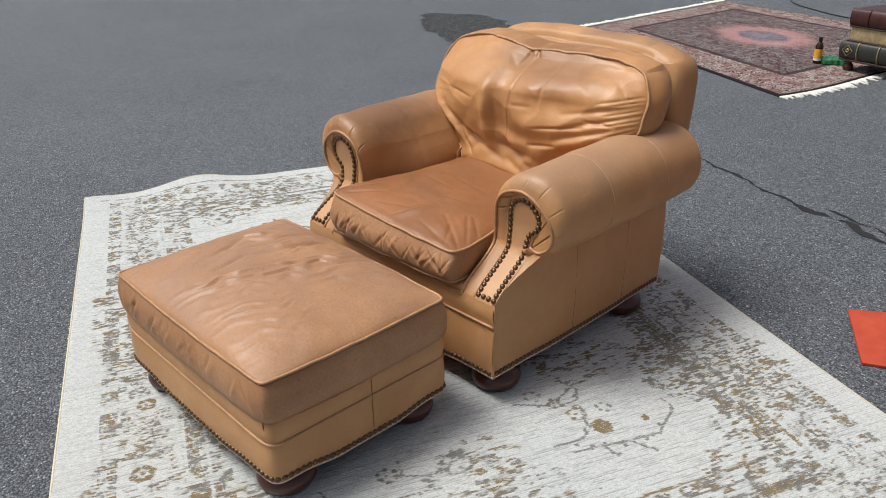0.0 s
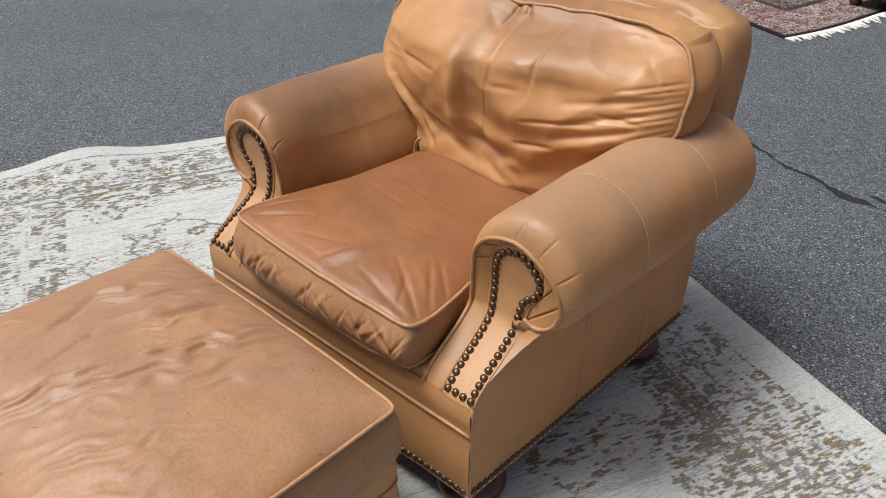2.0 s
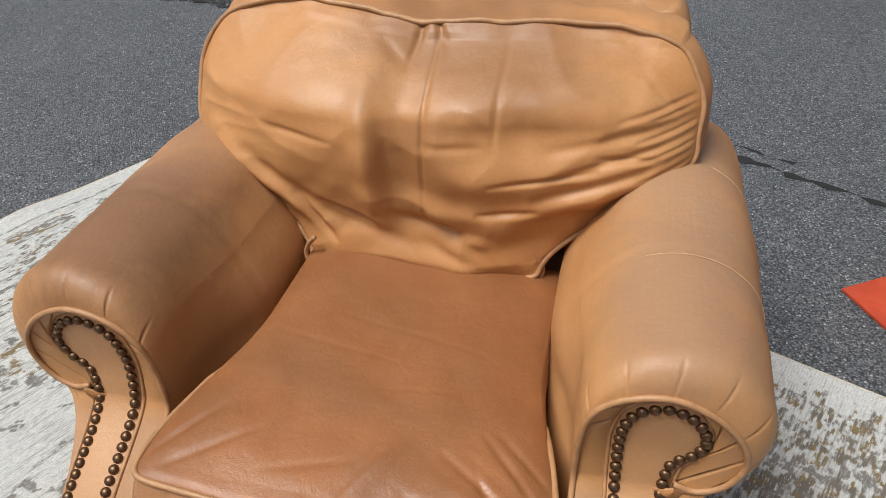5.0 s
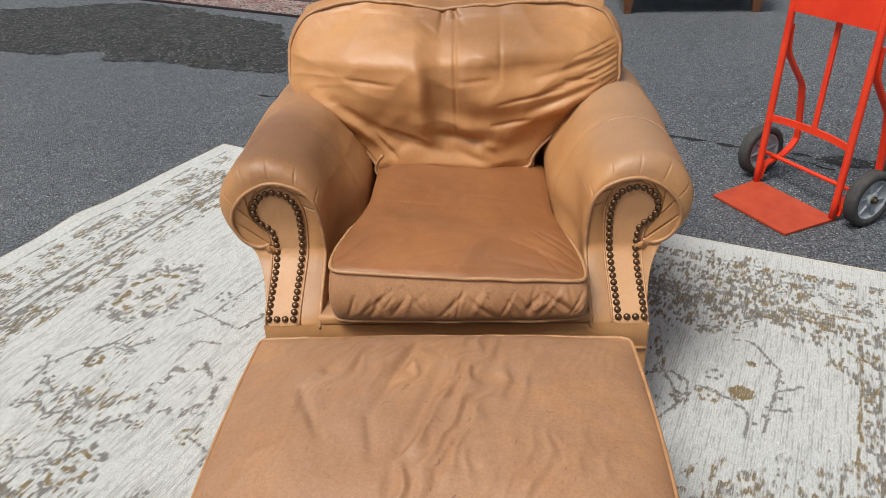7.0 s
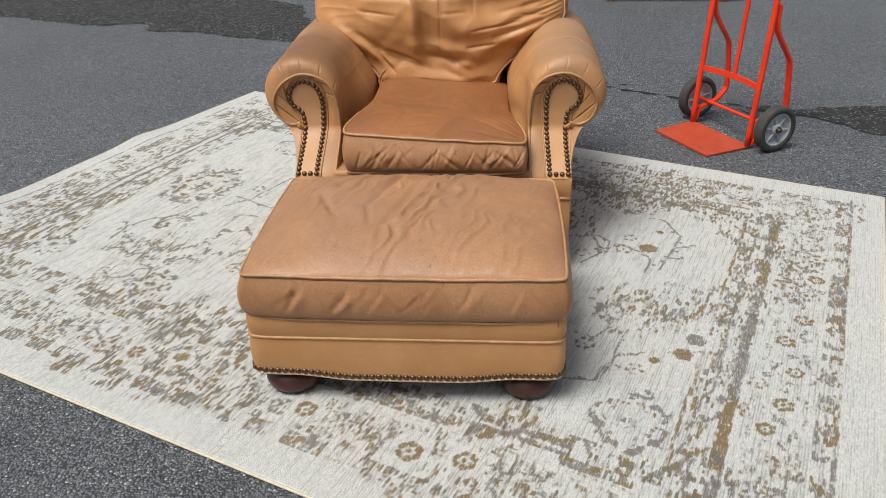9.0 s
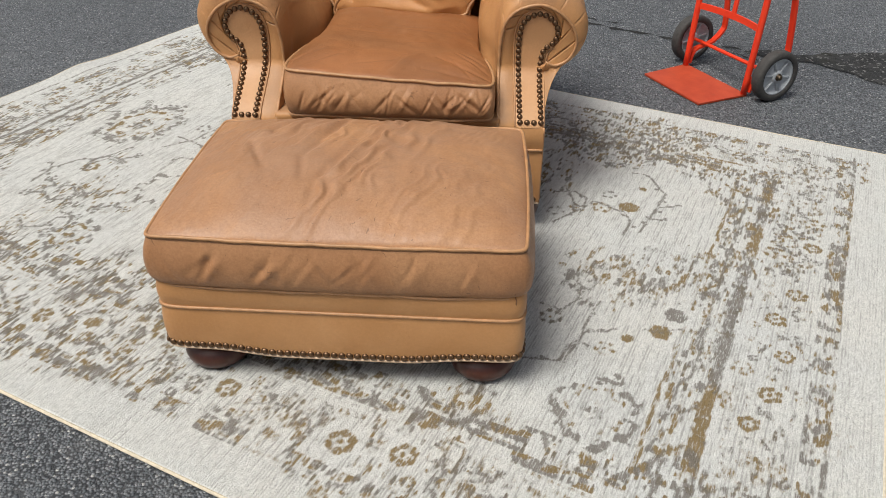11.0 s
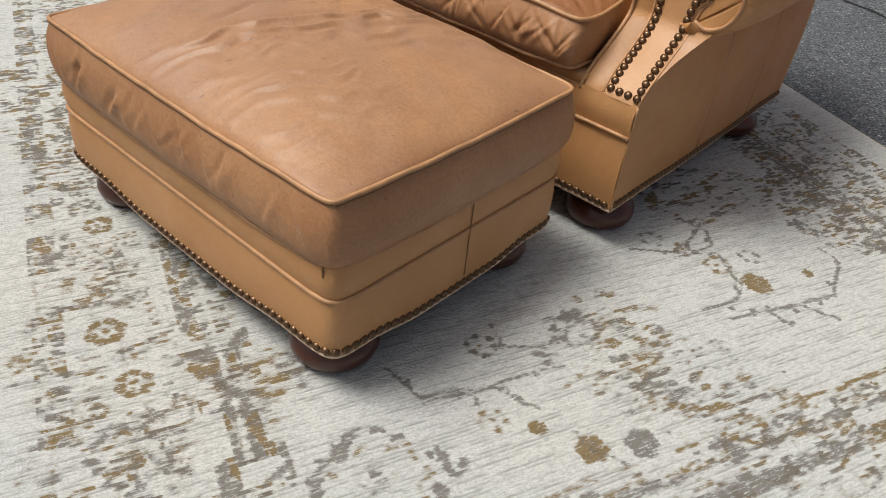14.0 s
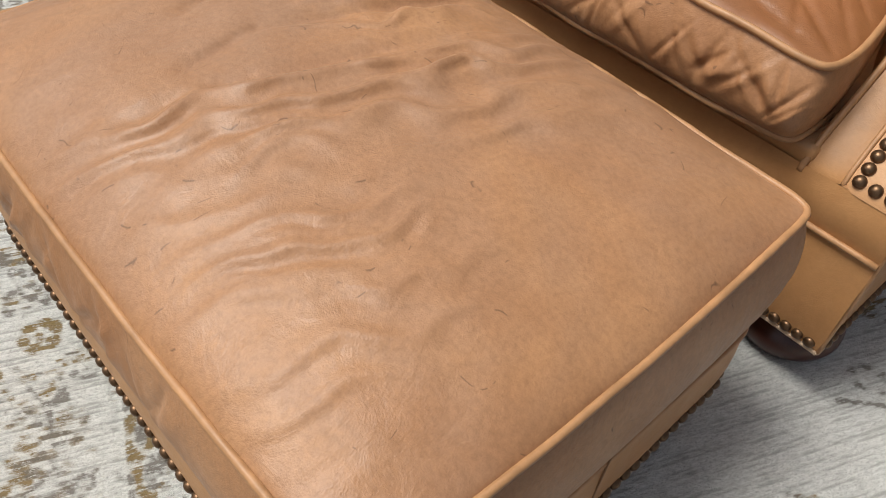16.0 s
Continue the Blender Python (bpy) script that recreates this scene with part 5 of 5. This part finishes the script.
RUBBER = plain("grey_rubber", (0.045, 0.043, 0.041), 0.8, vary=0.25, scale=50, bump=0.25)
HUB = plain("cast_grey_hub", (0.36, 0.385, 0.41), 0.5, 0.0, vary=0.15, scale=40)
STEEL = plain("oily_steel", (0.10, 0.075, 0.05), 0.4, 0.8, vary=0.4, scale=90)

TW = Vector((0.462, -0.887, 0))      # across the truck
TD = Vector((0.887, 0.462, 0))       # towards its rear
T0 = Vector((1.287, 1.304, 0))       # middle between the feet of its rails
LEAN_T = math.tan(radians(2.5))


def hand_truck():
    truck = thing("hand_truck", T0, "red steel hand truck with grey wheels standing on asphalt", "hand truck")

    def at(across, rear, z):
        return np.array(T0 + TW * across + TD * rear + Vector((0, 0, z)))

    def rail_at(across, z):
        return at(across, LEAN_T * z, z)
    half = 0.191
    # toe plate
    pts = [at(-0.2, 0.012, 0), at(0.2, 0.012, 0), at(0.198, -0.24, 0), at(-0.175, -0.24, 0)]
    lo, hi = [p + np.array([0, 0, 0.003]) for p in pts], [p + np.array([0, 0, 0.011]) for p in pts]
    plate = part("toe_plate", (lo + hi, [(3, 2, 1, 0), (4, 5, 6, 7), (0, 1, 5, 4), (1, 2, 6, 5), (2, 3, 7, 6), (3, 0, 4, 7)]), RED_WORN, truck, "scuffed red toe plate", smooth=False)
    H = 1.25
    for s in (-1, 1):
        rail = part("rail", tube(np.array([rail_at(s * half, z) for z in np.linspace(0.012, H, 20)]), 0.0135, 14), RED, truck)
        # wheel bracket: leaves the rail, kinks back and comes down to the axle, then sweeps to the foot
        x = s * (half + 0.004)
        path = [rail_at(x, 0.65) + 0.016 * np.array(TD), rail_at(x, 0.57) + 0.024 * np.array(TD), at(x, 0.068, 0.52), at(x, 0.150, 0.41), at(x, 0.168, 0.37), at(x, 0.192, 0.19), at(x, 0.182, 0.145), at(x, 0.13, 0.10), at(x, 0.075, 0.088), at(x, 0.036, 0.073), at(x, 0.018, 0.02)]
        path = spline(path, 0.012)
        rows = []
        for k, p in enumerate(path):
            t = path[min(k + 1, len(path) - 1)] - path[max(k - 1, 0)]
            t /= np.linalg.norm(t)
            across = np.array(TW)
            out = np.cross(t, across)
            rows.append([p + across * u * 0.0135 + out * w * 0.005 for u, w in ((-1, -1), (1, -1), (1, 1), (-1, 1))])
        v = np.array(rows).reshape(-1, 3)
        part("wheel_bracket", (v, quads(len(path), 4, False, True) + [(0, 1, 2, 3), tuple(range(len(v) - 4, len(v)))[::-1]]), RED, truck, smooth=False)
        wheel(truck, at(s * (half + 0.072), 0.077, 0.1065), s)

    def cross(z, sag):
        n = 15
        p = [rail_at(u * half, z) - np.array(TD) * sag * (1 - u * u) for u in np.linspace(-1, 1, n)]
        rows = []
        for q in p:
            upd = np.array((TD * LEAN_T + Vector((0, 0, 1))).normalized())
            out = np.array(TD)
            rows.append([q + upd * a * 0.013 + out * b * 0.004 for a, b in ((-1, -1), (1, -1), (1, 1), (-1, 1))])
        v = np.array(rows).reshape(-1, 3)
        return v, quads(n, 4, False, True) + [(0, 1, 2, 3), tuple(range(len(v) - 4, len(v)))[::-1]]
    part("cross_strap", cross(0.285, sag=-0.03), RED, truck, smooth=False)
    part("cross_strap", cross(1.02, sag=-0.03), RED, truck, smooth=False)
    up = [rail_at(0, z) + np.array(TD) * 0.03 for z in np.linspace(0.28, 1.02, 12)]
    rows = [[q + np.array(TW) * a * 0.0105 + np.array(TD) * b * 0.004 for a, b in ((-1, -1), (1, -1), (1, 1), (-1, 1))] for q in up]
    v = np.array(rows).reshape(-1, 3)
    part("centre_strap", (v, quads(12, 4, False, True) + [(0, 1, 2, 3), tuple(range(44, 48))[::-1]]), RED, truck, smooth=False)
    q = [rail_at(u * half, z) + np.array(TD) * w for w in (-0.006, 0.004) for u, z in ((-1, 0.70), (1, 0.70), (1, 0.94), (-1, 0.94))]
    part("back_plate", (q, [(3, 2, 1, 0), (4, 5, 6, 7), (0, 1, 5, 4), (1, 2, 6, 5), (2, 3, 7, 6), (3, 0, 4, 7)]), RED, truck, smooth=False)
    part("axle", tube(np.array([at(u, 0.077, 0.1065) for u in np.linspace(-half - 0.088, half + 0.088, 8)]), 0.008, 12), RED, truck)
    part("handle", tube(spline([rail_at(-half, H), rail_at(-half, H + 0.02) + 0.03 * np.array(TD), rail_at(0, H + 0.03) + 0.05 * np.array(TD), rail_at(half, H + 0.02) + 0.03 * np.array(TD), rail_at(half, H)], 0.02), 0.0135, 12), RED, truck)


def wheel(truck, centre, s):
    axis = TW * s
    turn = np.array((Matrix.Translation(Vector(centre)) @ Vector((0, 0, 1)).rotation_difference(axis).to_matrix().to_4x4()))
    R = 0.106
    tyre_profile = [(0.077, -0.022), (0.087, -0.025), (0.100, -0.0235), (0.1055, -0.017), (R, -0.007), (R, 0.007), (0.1055, 0.017), (0.100, 0.0235), (0.087, 0.025), (0.077, 0.022)]
    v, f = lathe(tyre_profile, 48)
    f = f[:-2] + [((len(tyre_profile) - 1) * 48 + k, (len(tyre_profile) - 1) * 48 + (k + 1) % 48, (k + 1) % 48, k) for k in range(48)]
    w = part("wheel", moved((v, f), turn), RUBBER, truck, "worn grey rubber tyre on a cast hub")
    order = [(0.017, -0.020), (0.026, -0.018), (0.028, -0.006), (0.067, -0.007), (0.071, -0.020), (0.0775, -0.020), (0.0775, 0.020), (0.071, 0.020), (0.067, 0.007), (0.028, 0.006), (0.026, 0.018), (0.017, 0.020)]
    part("rim", moved(lathe(order, 40), turn), HUB, w)
    for face in (-1, 1):
        for k in range(6):
            b = soft_box((0.024, -0.005, min(face * 0.005, face * 0.0155)), (0.070, 0.005, max(face * 0.005, face * 0.0155)), 0.0015, 1)
            part("spoke", moved(b, turn @ np.array(Matrix.Rotation(k * math.tau / 6 + 0.3, 4, "Z"))), HUB, w)
    part("axle_nut", moved(lathe([(0.015, 0.016), (0.015, 0.024), (0.010, 0.025), (0.010, 0.034), (0.007, 0.036)], 12), turn), STEEL, w, "oily brown axle nut")


hand_truck()

# ---- far rug and what stands on it ----
FR_F, FR_L, FR_R, FR_B = (np.array(c) for c in ((-0.602, 4.202), (-3.43, 5.673), (0.2, 7.33), (-3.29, 8.48)))


def dark_rug_material():
    n = Nodes("dark_oriental_rug")
    uv = n.tree.nodes.new("ShaderNodeUVMap").outputs[0]
    sep = n.node("ShaderNodeSeparateXYZ", Vector=uv).outputs
    fine = n.noise(24, 4, 0.8, coord=uv)
    speck = n.noise(60, 3, 0.8, coord=uv)
    bloom = n.voronoi(15, coord=uv)
    petal = n.node("ShaderNodeSeparateColor", Color=n.voronoi(15, out="Color", coord=uv)).outputs[0]
    du = n.math("ABSOLUTE", n.math("SUBTRACT", sep[0], 1.55))
    dv = n.math("ABSOLUTE", n.math("SUBTRACT", sep[1], 1.35))
    rr = n.math("SQRT", n.math("ADD", n.math("POWER", n.math("DIVIDE", du, 0.80), 2.0), n.math("POWER", n.math("DIVIDE", dv, 0.62), 2.0)))
    rr = n.math("ADD", rr, n.math("MULTIPLY", n.math("SUBTRACT", n.noise(5, 3, coord=uv), 0.5), 0.35))
    edge = n.math("MINIMUM", n.math("MINIMUM", sep[0], n.math("SUBTRACT", 3.1, sep[0])), n.math("MINIMUM", sep[1], n.math("SUBTRACT", 2.7, sep[1])))
    spot = n.math("MULTIPLY", n.ramp(bloom, (0.28, 1.0), (0.50, 0.0)), n.ramp(petal, (0.30, 0.0), (0.45, 1.0)))
    vine = n.ramp(n.math("ABSOLUTE", n.math("SUBTRACT", fine, 0.5)), (0.03, 1.0), (0.075, 0.0))
    light = n.math("MULTIPLY", n.math("MAXIMUM", spot, vine), n.ramp(speck, (0.36, 0.25), (0.56, 1.0)))
    ground_tone = n.ramp(edge, (0.0, (0.012, 0.010, 0.013)), (0.44, (0.060, 0.030, 0.030)), (0.46, (0.014, 0.012, 0.019)), (1.0, (0.014, 0.012, 0.019)))
    ink = n.mix(petal, (0.50, 0.43, 0.38), (0.24, 0.12, 0.11))
    color = n.mix(n.math("MULTIPLY", light, n.ramp(edge, (0.0, 0.0), (0.05, 0.95), (0.44, 0.90), (0.46, 0.55), (1.0, 0.55))), ground_tone, ink)
    ring = n.ramp(rr, (0.0, 0.6), (0.25, 0.6), (0.32, 0.9), (0.58, 0.8), (0.70, 0.2), (0.85, 0.0))
    color = n.mix(n.math("MULTIPLY", ring, n.ramp(speck, (0.40, 0.2), (0.54, 0.9))), color, n.ramp(rr, (0.0, (0.30, 0.27, 0.31)), (0.28, (0.17, 0.14, 0.20)), (0.40, (0.46, 0.25, 0.23)), (0.9, (0.34, 0.16, 0.15))))
    guard = n.ramp(edge, (0.0, 1.0), (0.035, 1.0), (0.045, 0.0), (0.40, 0.0), (0.41, 0.85), (0.455, 0.85), (0.465, 0.0))
    color = n.mix(guard, color, (0.014, 0.010, 0.012))
    return n.done(color, 0.95, normal=n.bump(fine, 0.4, 0.004), spec=0.15)


def dark_rug():
    ns, nt = 110, 96
    s, t = np.meshgrid(np.linspace(0, 1, ns), np.linspace(0, 1, nt), indexing="ij")
    sv, tv = s.ravel()[:, None], t.ravel()[:, None]
    xy = (1 - sv) * (1 - tv) * FR_F + sv * (1 - tv) * FR_L + (1 - sv) * tv * FR_R + sv * tv * FR_B
    # the fringed end wanders a little
    xy = xy + np.array([0.88, -0.47]) * (0.045 * np.sin(tv * 9 + 0.6) * np.maximum(0, 1 - sv * 3))
    z = 0.010 + 0.003 * fbm(np.c_[xy * 1.7, xy[:, :1] * 0], 2, 8)
    rim = (np.minimum(np.minimum(s, 1 - s) * ns, np.minimum(t, 1 - t) * nt) < 0.5).ravel()
    z = np.where(rim, 0.001, z)
    me = mesh_of("dark_rug", np.c_[xy, z], quads(ns, nt, flip=True))
    uv = me.uv_layers.new(name="weave")
    idx = np.empty(len(me.loops), int)
    me.loops.foreach_get("vertex_index", idx)
    uv.data.foreach_set("uv", np.c_[sv * 3.1, tv * 2.7][idx].ravel())
    me.materials.append(dark_rug_material())
    ob = new("oriental_rug", me)
    tagged(ob, "dark oriental rug with red medallion and white fringe", "rug")
    rnd = np.random.RandomState(3)
    for s0, flag in ((0, 1), (1, -1)):
        strands = []
        for k in range(nt - 1):
            for f in (0.25, 0.75):
                i = (0 if s0 == 0 else (ns - 1)) * nt + k
                p = xy[i] * (1 - f) + xy[i + 1] * f
                d = np.array([0.88, -0.47]) * flag * (0.06 + 0.05 * rnd.rand()) + rnd.normal(0, 0.02, 2)
                strands.append(tube(np.array([[*p, 0.006], [*(p + d * 0.5), 0.007], [*(p + d), 0.004]]), 0.007, 5))
        part("fringe", joined(*strands), FRINGE, ob, "white knotted cotton fringe")


FRINGE = plain("cotton_fringe", (0.66, 0.64, 0.58), 0.9, vary=0.15, scale=60)
dark_rug()

BOOK_DARK = plain("dark_brown_leatherette", (0.045, 0.022, 0.016), 0.38, vary=0.35, scale=16)
BOOK_GREEN = plain("black_green_leatherette", (0.022, 0.024, 0.020), 0.4, vary=0.3, scale=16)
BOOK_RED = plain("oxblood_leatherette", (0.055, 0.016, 0.012), 0.36, vary=0.35, scale=16)
GILT = plain("gilt_page_edges", (0.42, 0.33, 0.17), 0.42, 0.35, vary=0.3, scale=24)
GOLD = plain("gold_tooling", (0.36, 0.26, 0.13), 0.45, 0.5, vary=0.25)


def book_table():
    """A low table made as a pile of three outsize books on bun feet."""
    o = Vector((-0.635, 5.365, 0.011))
    table = thing("book_table", o, "low table shaped as three stacked gilt leather books on bun feet", "side table")
    turn = Matrix.Translation(o) @ Matrix.Rotation(radians(-16), 4, "Z")

    def put(name, shape, material, parent, label="", smooth=True):
        return part(name, moved(shape, turn), material, parent, label, smooth)
    L, W = 0.95, 0.62
    foot = lathe([(0.030, 0.0), (0.040, 0.015), (0.042, 0.035), (0.030, 0.055), (0.022, 0.062), (0.030, 0.072), (0.034, 0.085)], 24)
    for x in (0.06, L - 0.06):
        for y in (0.05, W - 0.06):
            put("foot", moved(foot, Matrix.Translation((x, y, 0))), MAHOGANY, table, "dark turned foot")
    put("plinth", soft_box((0.0, -0.01, 0.083), (L, W, 0.098), 0.004), BOOK_DARK, table)
    z = 0.10
    for k, (h, mat, dx, title) in enumerate(((0.135, BOOK_GREEN, 0.0, "black-green book with gold tooling"), (0.125, BOOK_DARK, 0.03, "book with gilt page edges"), (0.13, BOOK_RED, 0.03, "oxblood book with ribbed spine"))):
        x0, x1, y0, y1 = dx, L - 0.01 * k, 0.0 + 0.008 * k, W - 0.01
        spine_front = k != 1
        book = put("book", soft_box((x0, y0, z), (x1, y1, z + 0.012), 0.004), mat, table, title)
        put("cover", soft_box((x0, y0, z + h - 0.012), (x1, y1, z + h), 0.004), mat, book)
        put("pages", soft_box((x0 + 0.012, y0 + 0.016, z + 0.012), (x1 - 0.014, y1 - 0.014, z + h - 0.012), 0.004), GILT, book, "gilt page block")
        if spine_front:
            n = 12
            rows = []
            for w in np.linspace(-math.pi / 2, math.pi / 2, n):
                rows.append([[x, y0 + 0.006 - 0.026 * math.cos(w), z + h / 2 + (h / 2) * math.sin(w)] for x in (x0, x1)])
            put("spine", (np.array(rows).reshape(-1, 3), quads(n, 2)), mat, book)
            for x in (x0 + 0.16, x0 + 0.34, x0 + 0.55, x0 + 0.75):
                p = [[x, y0 + 0.004 - 0.028 * math.cos(w), z + h / 2 + (h / 2) * math.sin(w)] for w in np.linspace(-1.5, 1.5, 12)]
                put("spine_rib", tube(np.array(p), 0.006, 6), GOLD if k == 0 else mat, book)
            if k == 0:
                c = np.array([x0 + 0.075, y0 - 0.0225, z + h / 2])
                for sc in (1.0, 0.35):
                    d = [c + np.array([0.045 * sc * math.cos(w), 0.002 - 0.002 * sc, 0.042 * sc * math.sin(w)]) for w in (0, math.pi / 2, math.pi, 1.5 * math.pi)]
                    put("tooled_diamond", tube(even(np.array(d + d[:1]), 0.006), 0.0022 if sc == 1 else 0.006, 5), GOLD, book)
        z += h


book_table()

AMBER = plain("amber_bottle", (0.030, 0.010, 0.004), 0.15, vary=0.2)
LABEL = plain("yellow_label", (0.75, 0.36, 0.02), 0.55, vary=0.08)
LABEL_WHITE = plain("white_label_strip", (0.7, 0.68, 0.62), 0.6, vary=0.05)
CAP = plain("black_cap", (0.012, 0.012, 0.012), 0.4, vary=0.2)
GREEN = plain("green_cloth", (0.022, 0.15, 0.055), 0.8, vary=0.35, scale=20)


def bottle():
    o = (-0.853, 5.487, 0.011)
    b = thing("bottle", o, "small amber bottle with yellow label on the dark rug", "bottle")
    part("body", lathe([(0.029, 0.0), (0.032, 0.004), (0.032, 0.135), (0.028, 0.155), (0.016, 0.176), (0.013, 0.180), (0.013, 0.192)], 32, o), AMBER, b)
    part("cap", lathe([(0.017, 0.186), (0.017, 0.218), (0.015, 0.221), (0.008, 0.222)], 24, o), CAP, b)
    n = 24
    w = np.linspace(-2.9, 0.2, n)
    for name, z0, z1, mat in (("label", 0.048, 0.122, LABEL), ("label_strip", 0.026, 0.047, LABEL_WHITE)):
        v = [(o[0] + 0.0328 * math.cos(a), o[1] + 0.0328 * math.sin(a), o[2] + z) for z in (z0, z1) for a in w]
        part(name, (v, quads(2, n, flip=True)), mat, b)


bottle()


def green_glove():
    o = np.array((-0.72, 5.55, 0.012))
    lat, faces = box_lattice(44, 22, 6)
    v = rounded(lat, 3.0)
    p = np.stack([0.115 * v[:, 0], 0.050 * v[:, 1] * (1 - 0.35 * v[:, 0]), 0.022 + 0.020 * v[:, 2]], 1)
    p[:, 2] += 0.018 * (fbm(np.c_[p[:, :2] * 26, p[:, :1] * 0], 3, 4) + 0.4) * (v[:, 2] > 0)
    p[:, 1] += 0.02 * gnoise(np.c_[p[:, 0] * 22, p[:, 1] * 0, p[:, 2] * 0], 5)
    a = radians(20)
    p = np.stack([p[:, 0] * math.cos(a) - p[:, 1] * math.sin(a), p[:, 0] * math.sin(a) + p[:, 1] * math.cos(a), p[:, 2]], 1) + o
    ob = new("cleaning_cloth", mesh_of("cleaning_cloth", p - o, faces))
    ob.location = o
    ob.data.materials.append(GREEN)
    tagged(ob, "crumpled green cleaning cloth on the dark rug", "cloth")


green_glove()

cable = tube(spline([(-3.4, 11.2, 0.006), (-2.75, 9.2, 0.006), (-2.1, 8.45, 0.006), (-1.4, 8.05, 0.006), (-0.7, 8.0, 0.006), (0.2, 8.1, 0.006)], 0.05), 0.008, 6)
ob = new("power_cable", mesh_of("power_cable", *cable))
ob.data.materials.append(CAP)
tagged(ob, "black power cable lying on the asphalt", "cable")

WALNUT = plain("walnut_leg", (0.16, 0.068, 0.032), 0.4, vary=0.3, scale=22)
DARK_CLOTH = plain("dark_upholstery", (0.02, 0.02, 0.022), 0.85, vary=0.3, scale=30)


def low_seat():
    """The underside corner of a dark upholstered seat on tapered wooden legs."""
    o = Vector((1.43, 4.40, 0))
    seat = thing("low_seat", o, "dark upholstered seat on tapered walnut legs", "seat")
    turn = Matrix.Translation(o) @ Matrix.Rotation(radians(-4), 4, "Z")
    part("seat_body", moved(soft_box((-0.35, -0.03, 0.155), (0.72, 0.70, 0.40), 0.03), turn), DARK_CLOTH, seat)
    for x in (-0.28, 0.64):
        for y in (0.03, 0.62):
            top, low = 0.045, 0.024
            v = [(x + sx * k, y + sy * k, z) for z, k in ((0.0, low), (0.17, top)) for sx, sy in ((-1, -1), (1, -1), (1, 1), (-1, 1))]
            part("leg", moved((v, [(3, 2, 1, 0), (4, 5, 6, 7), (0, 1, 5, 4), (1, 2, 6, 5), (2, 3, 7, 6), (3, 0, 4, 7)]), turn), WALNUT, seat, smooth=False)


low_seat()
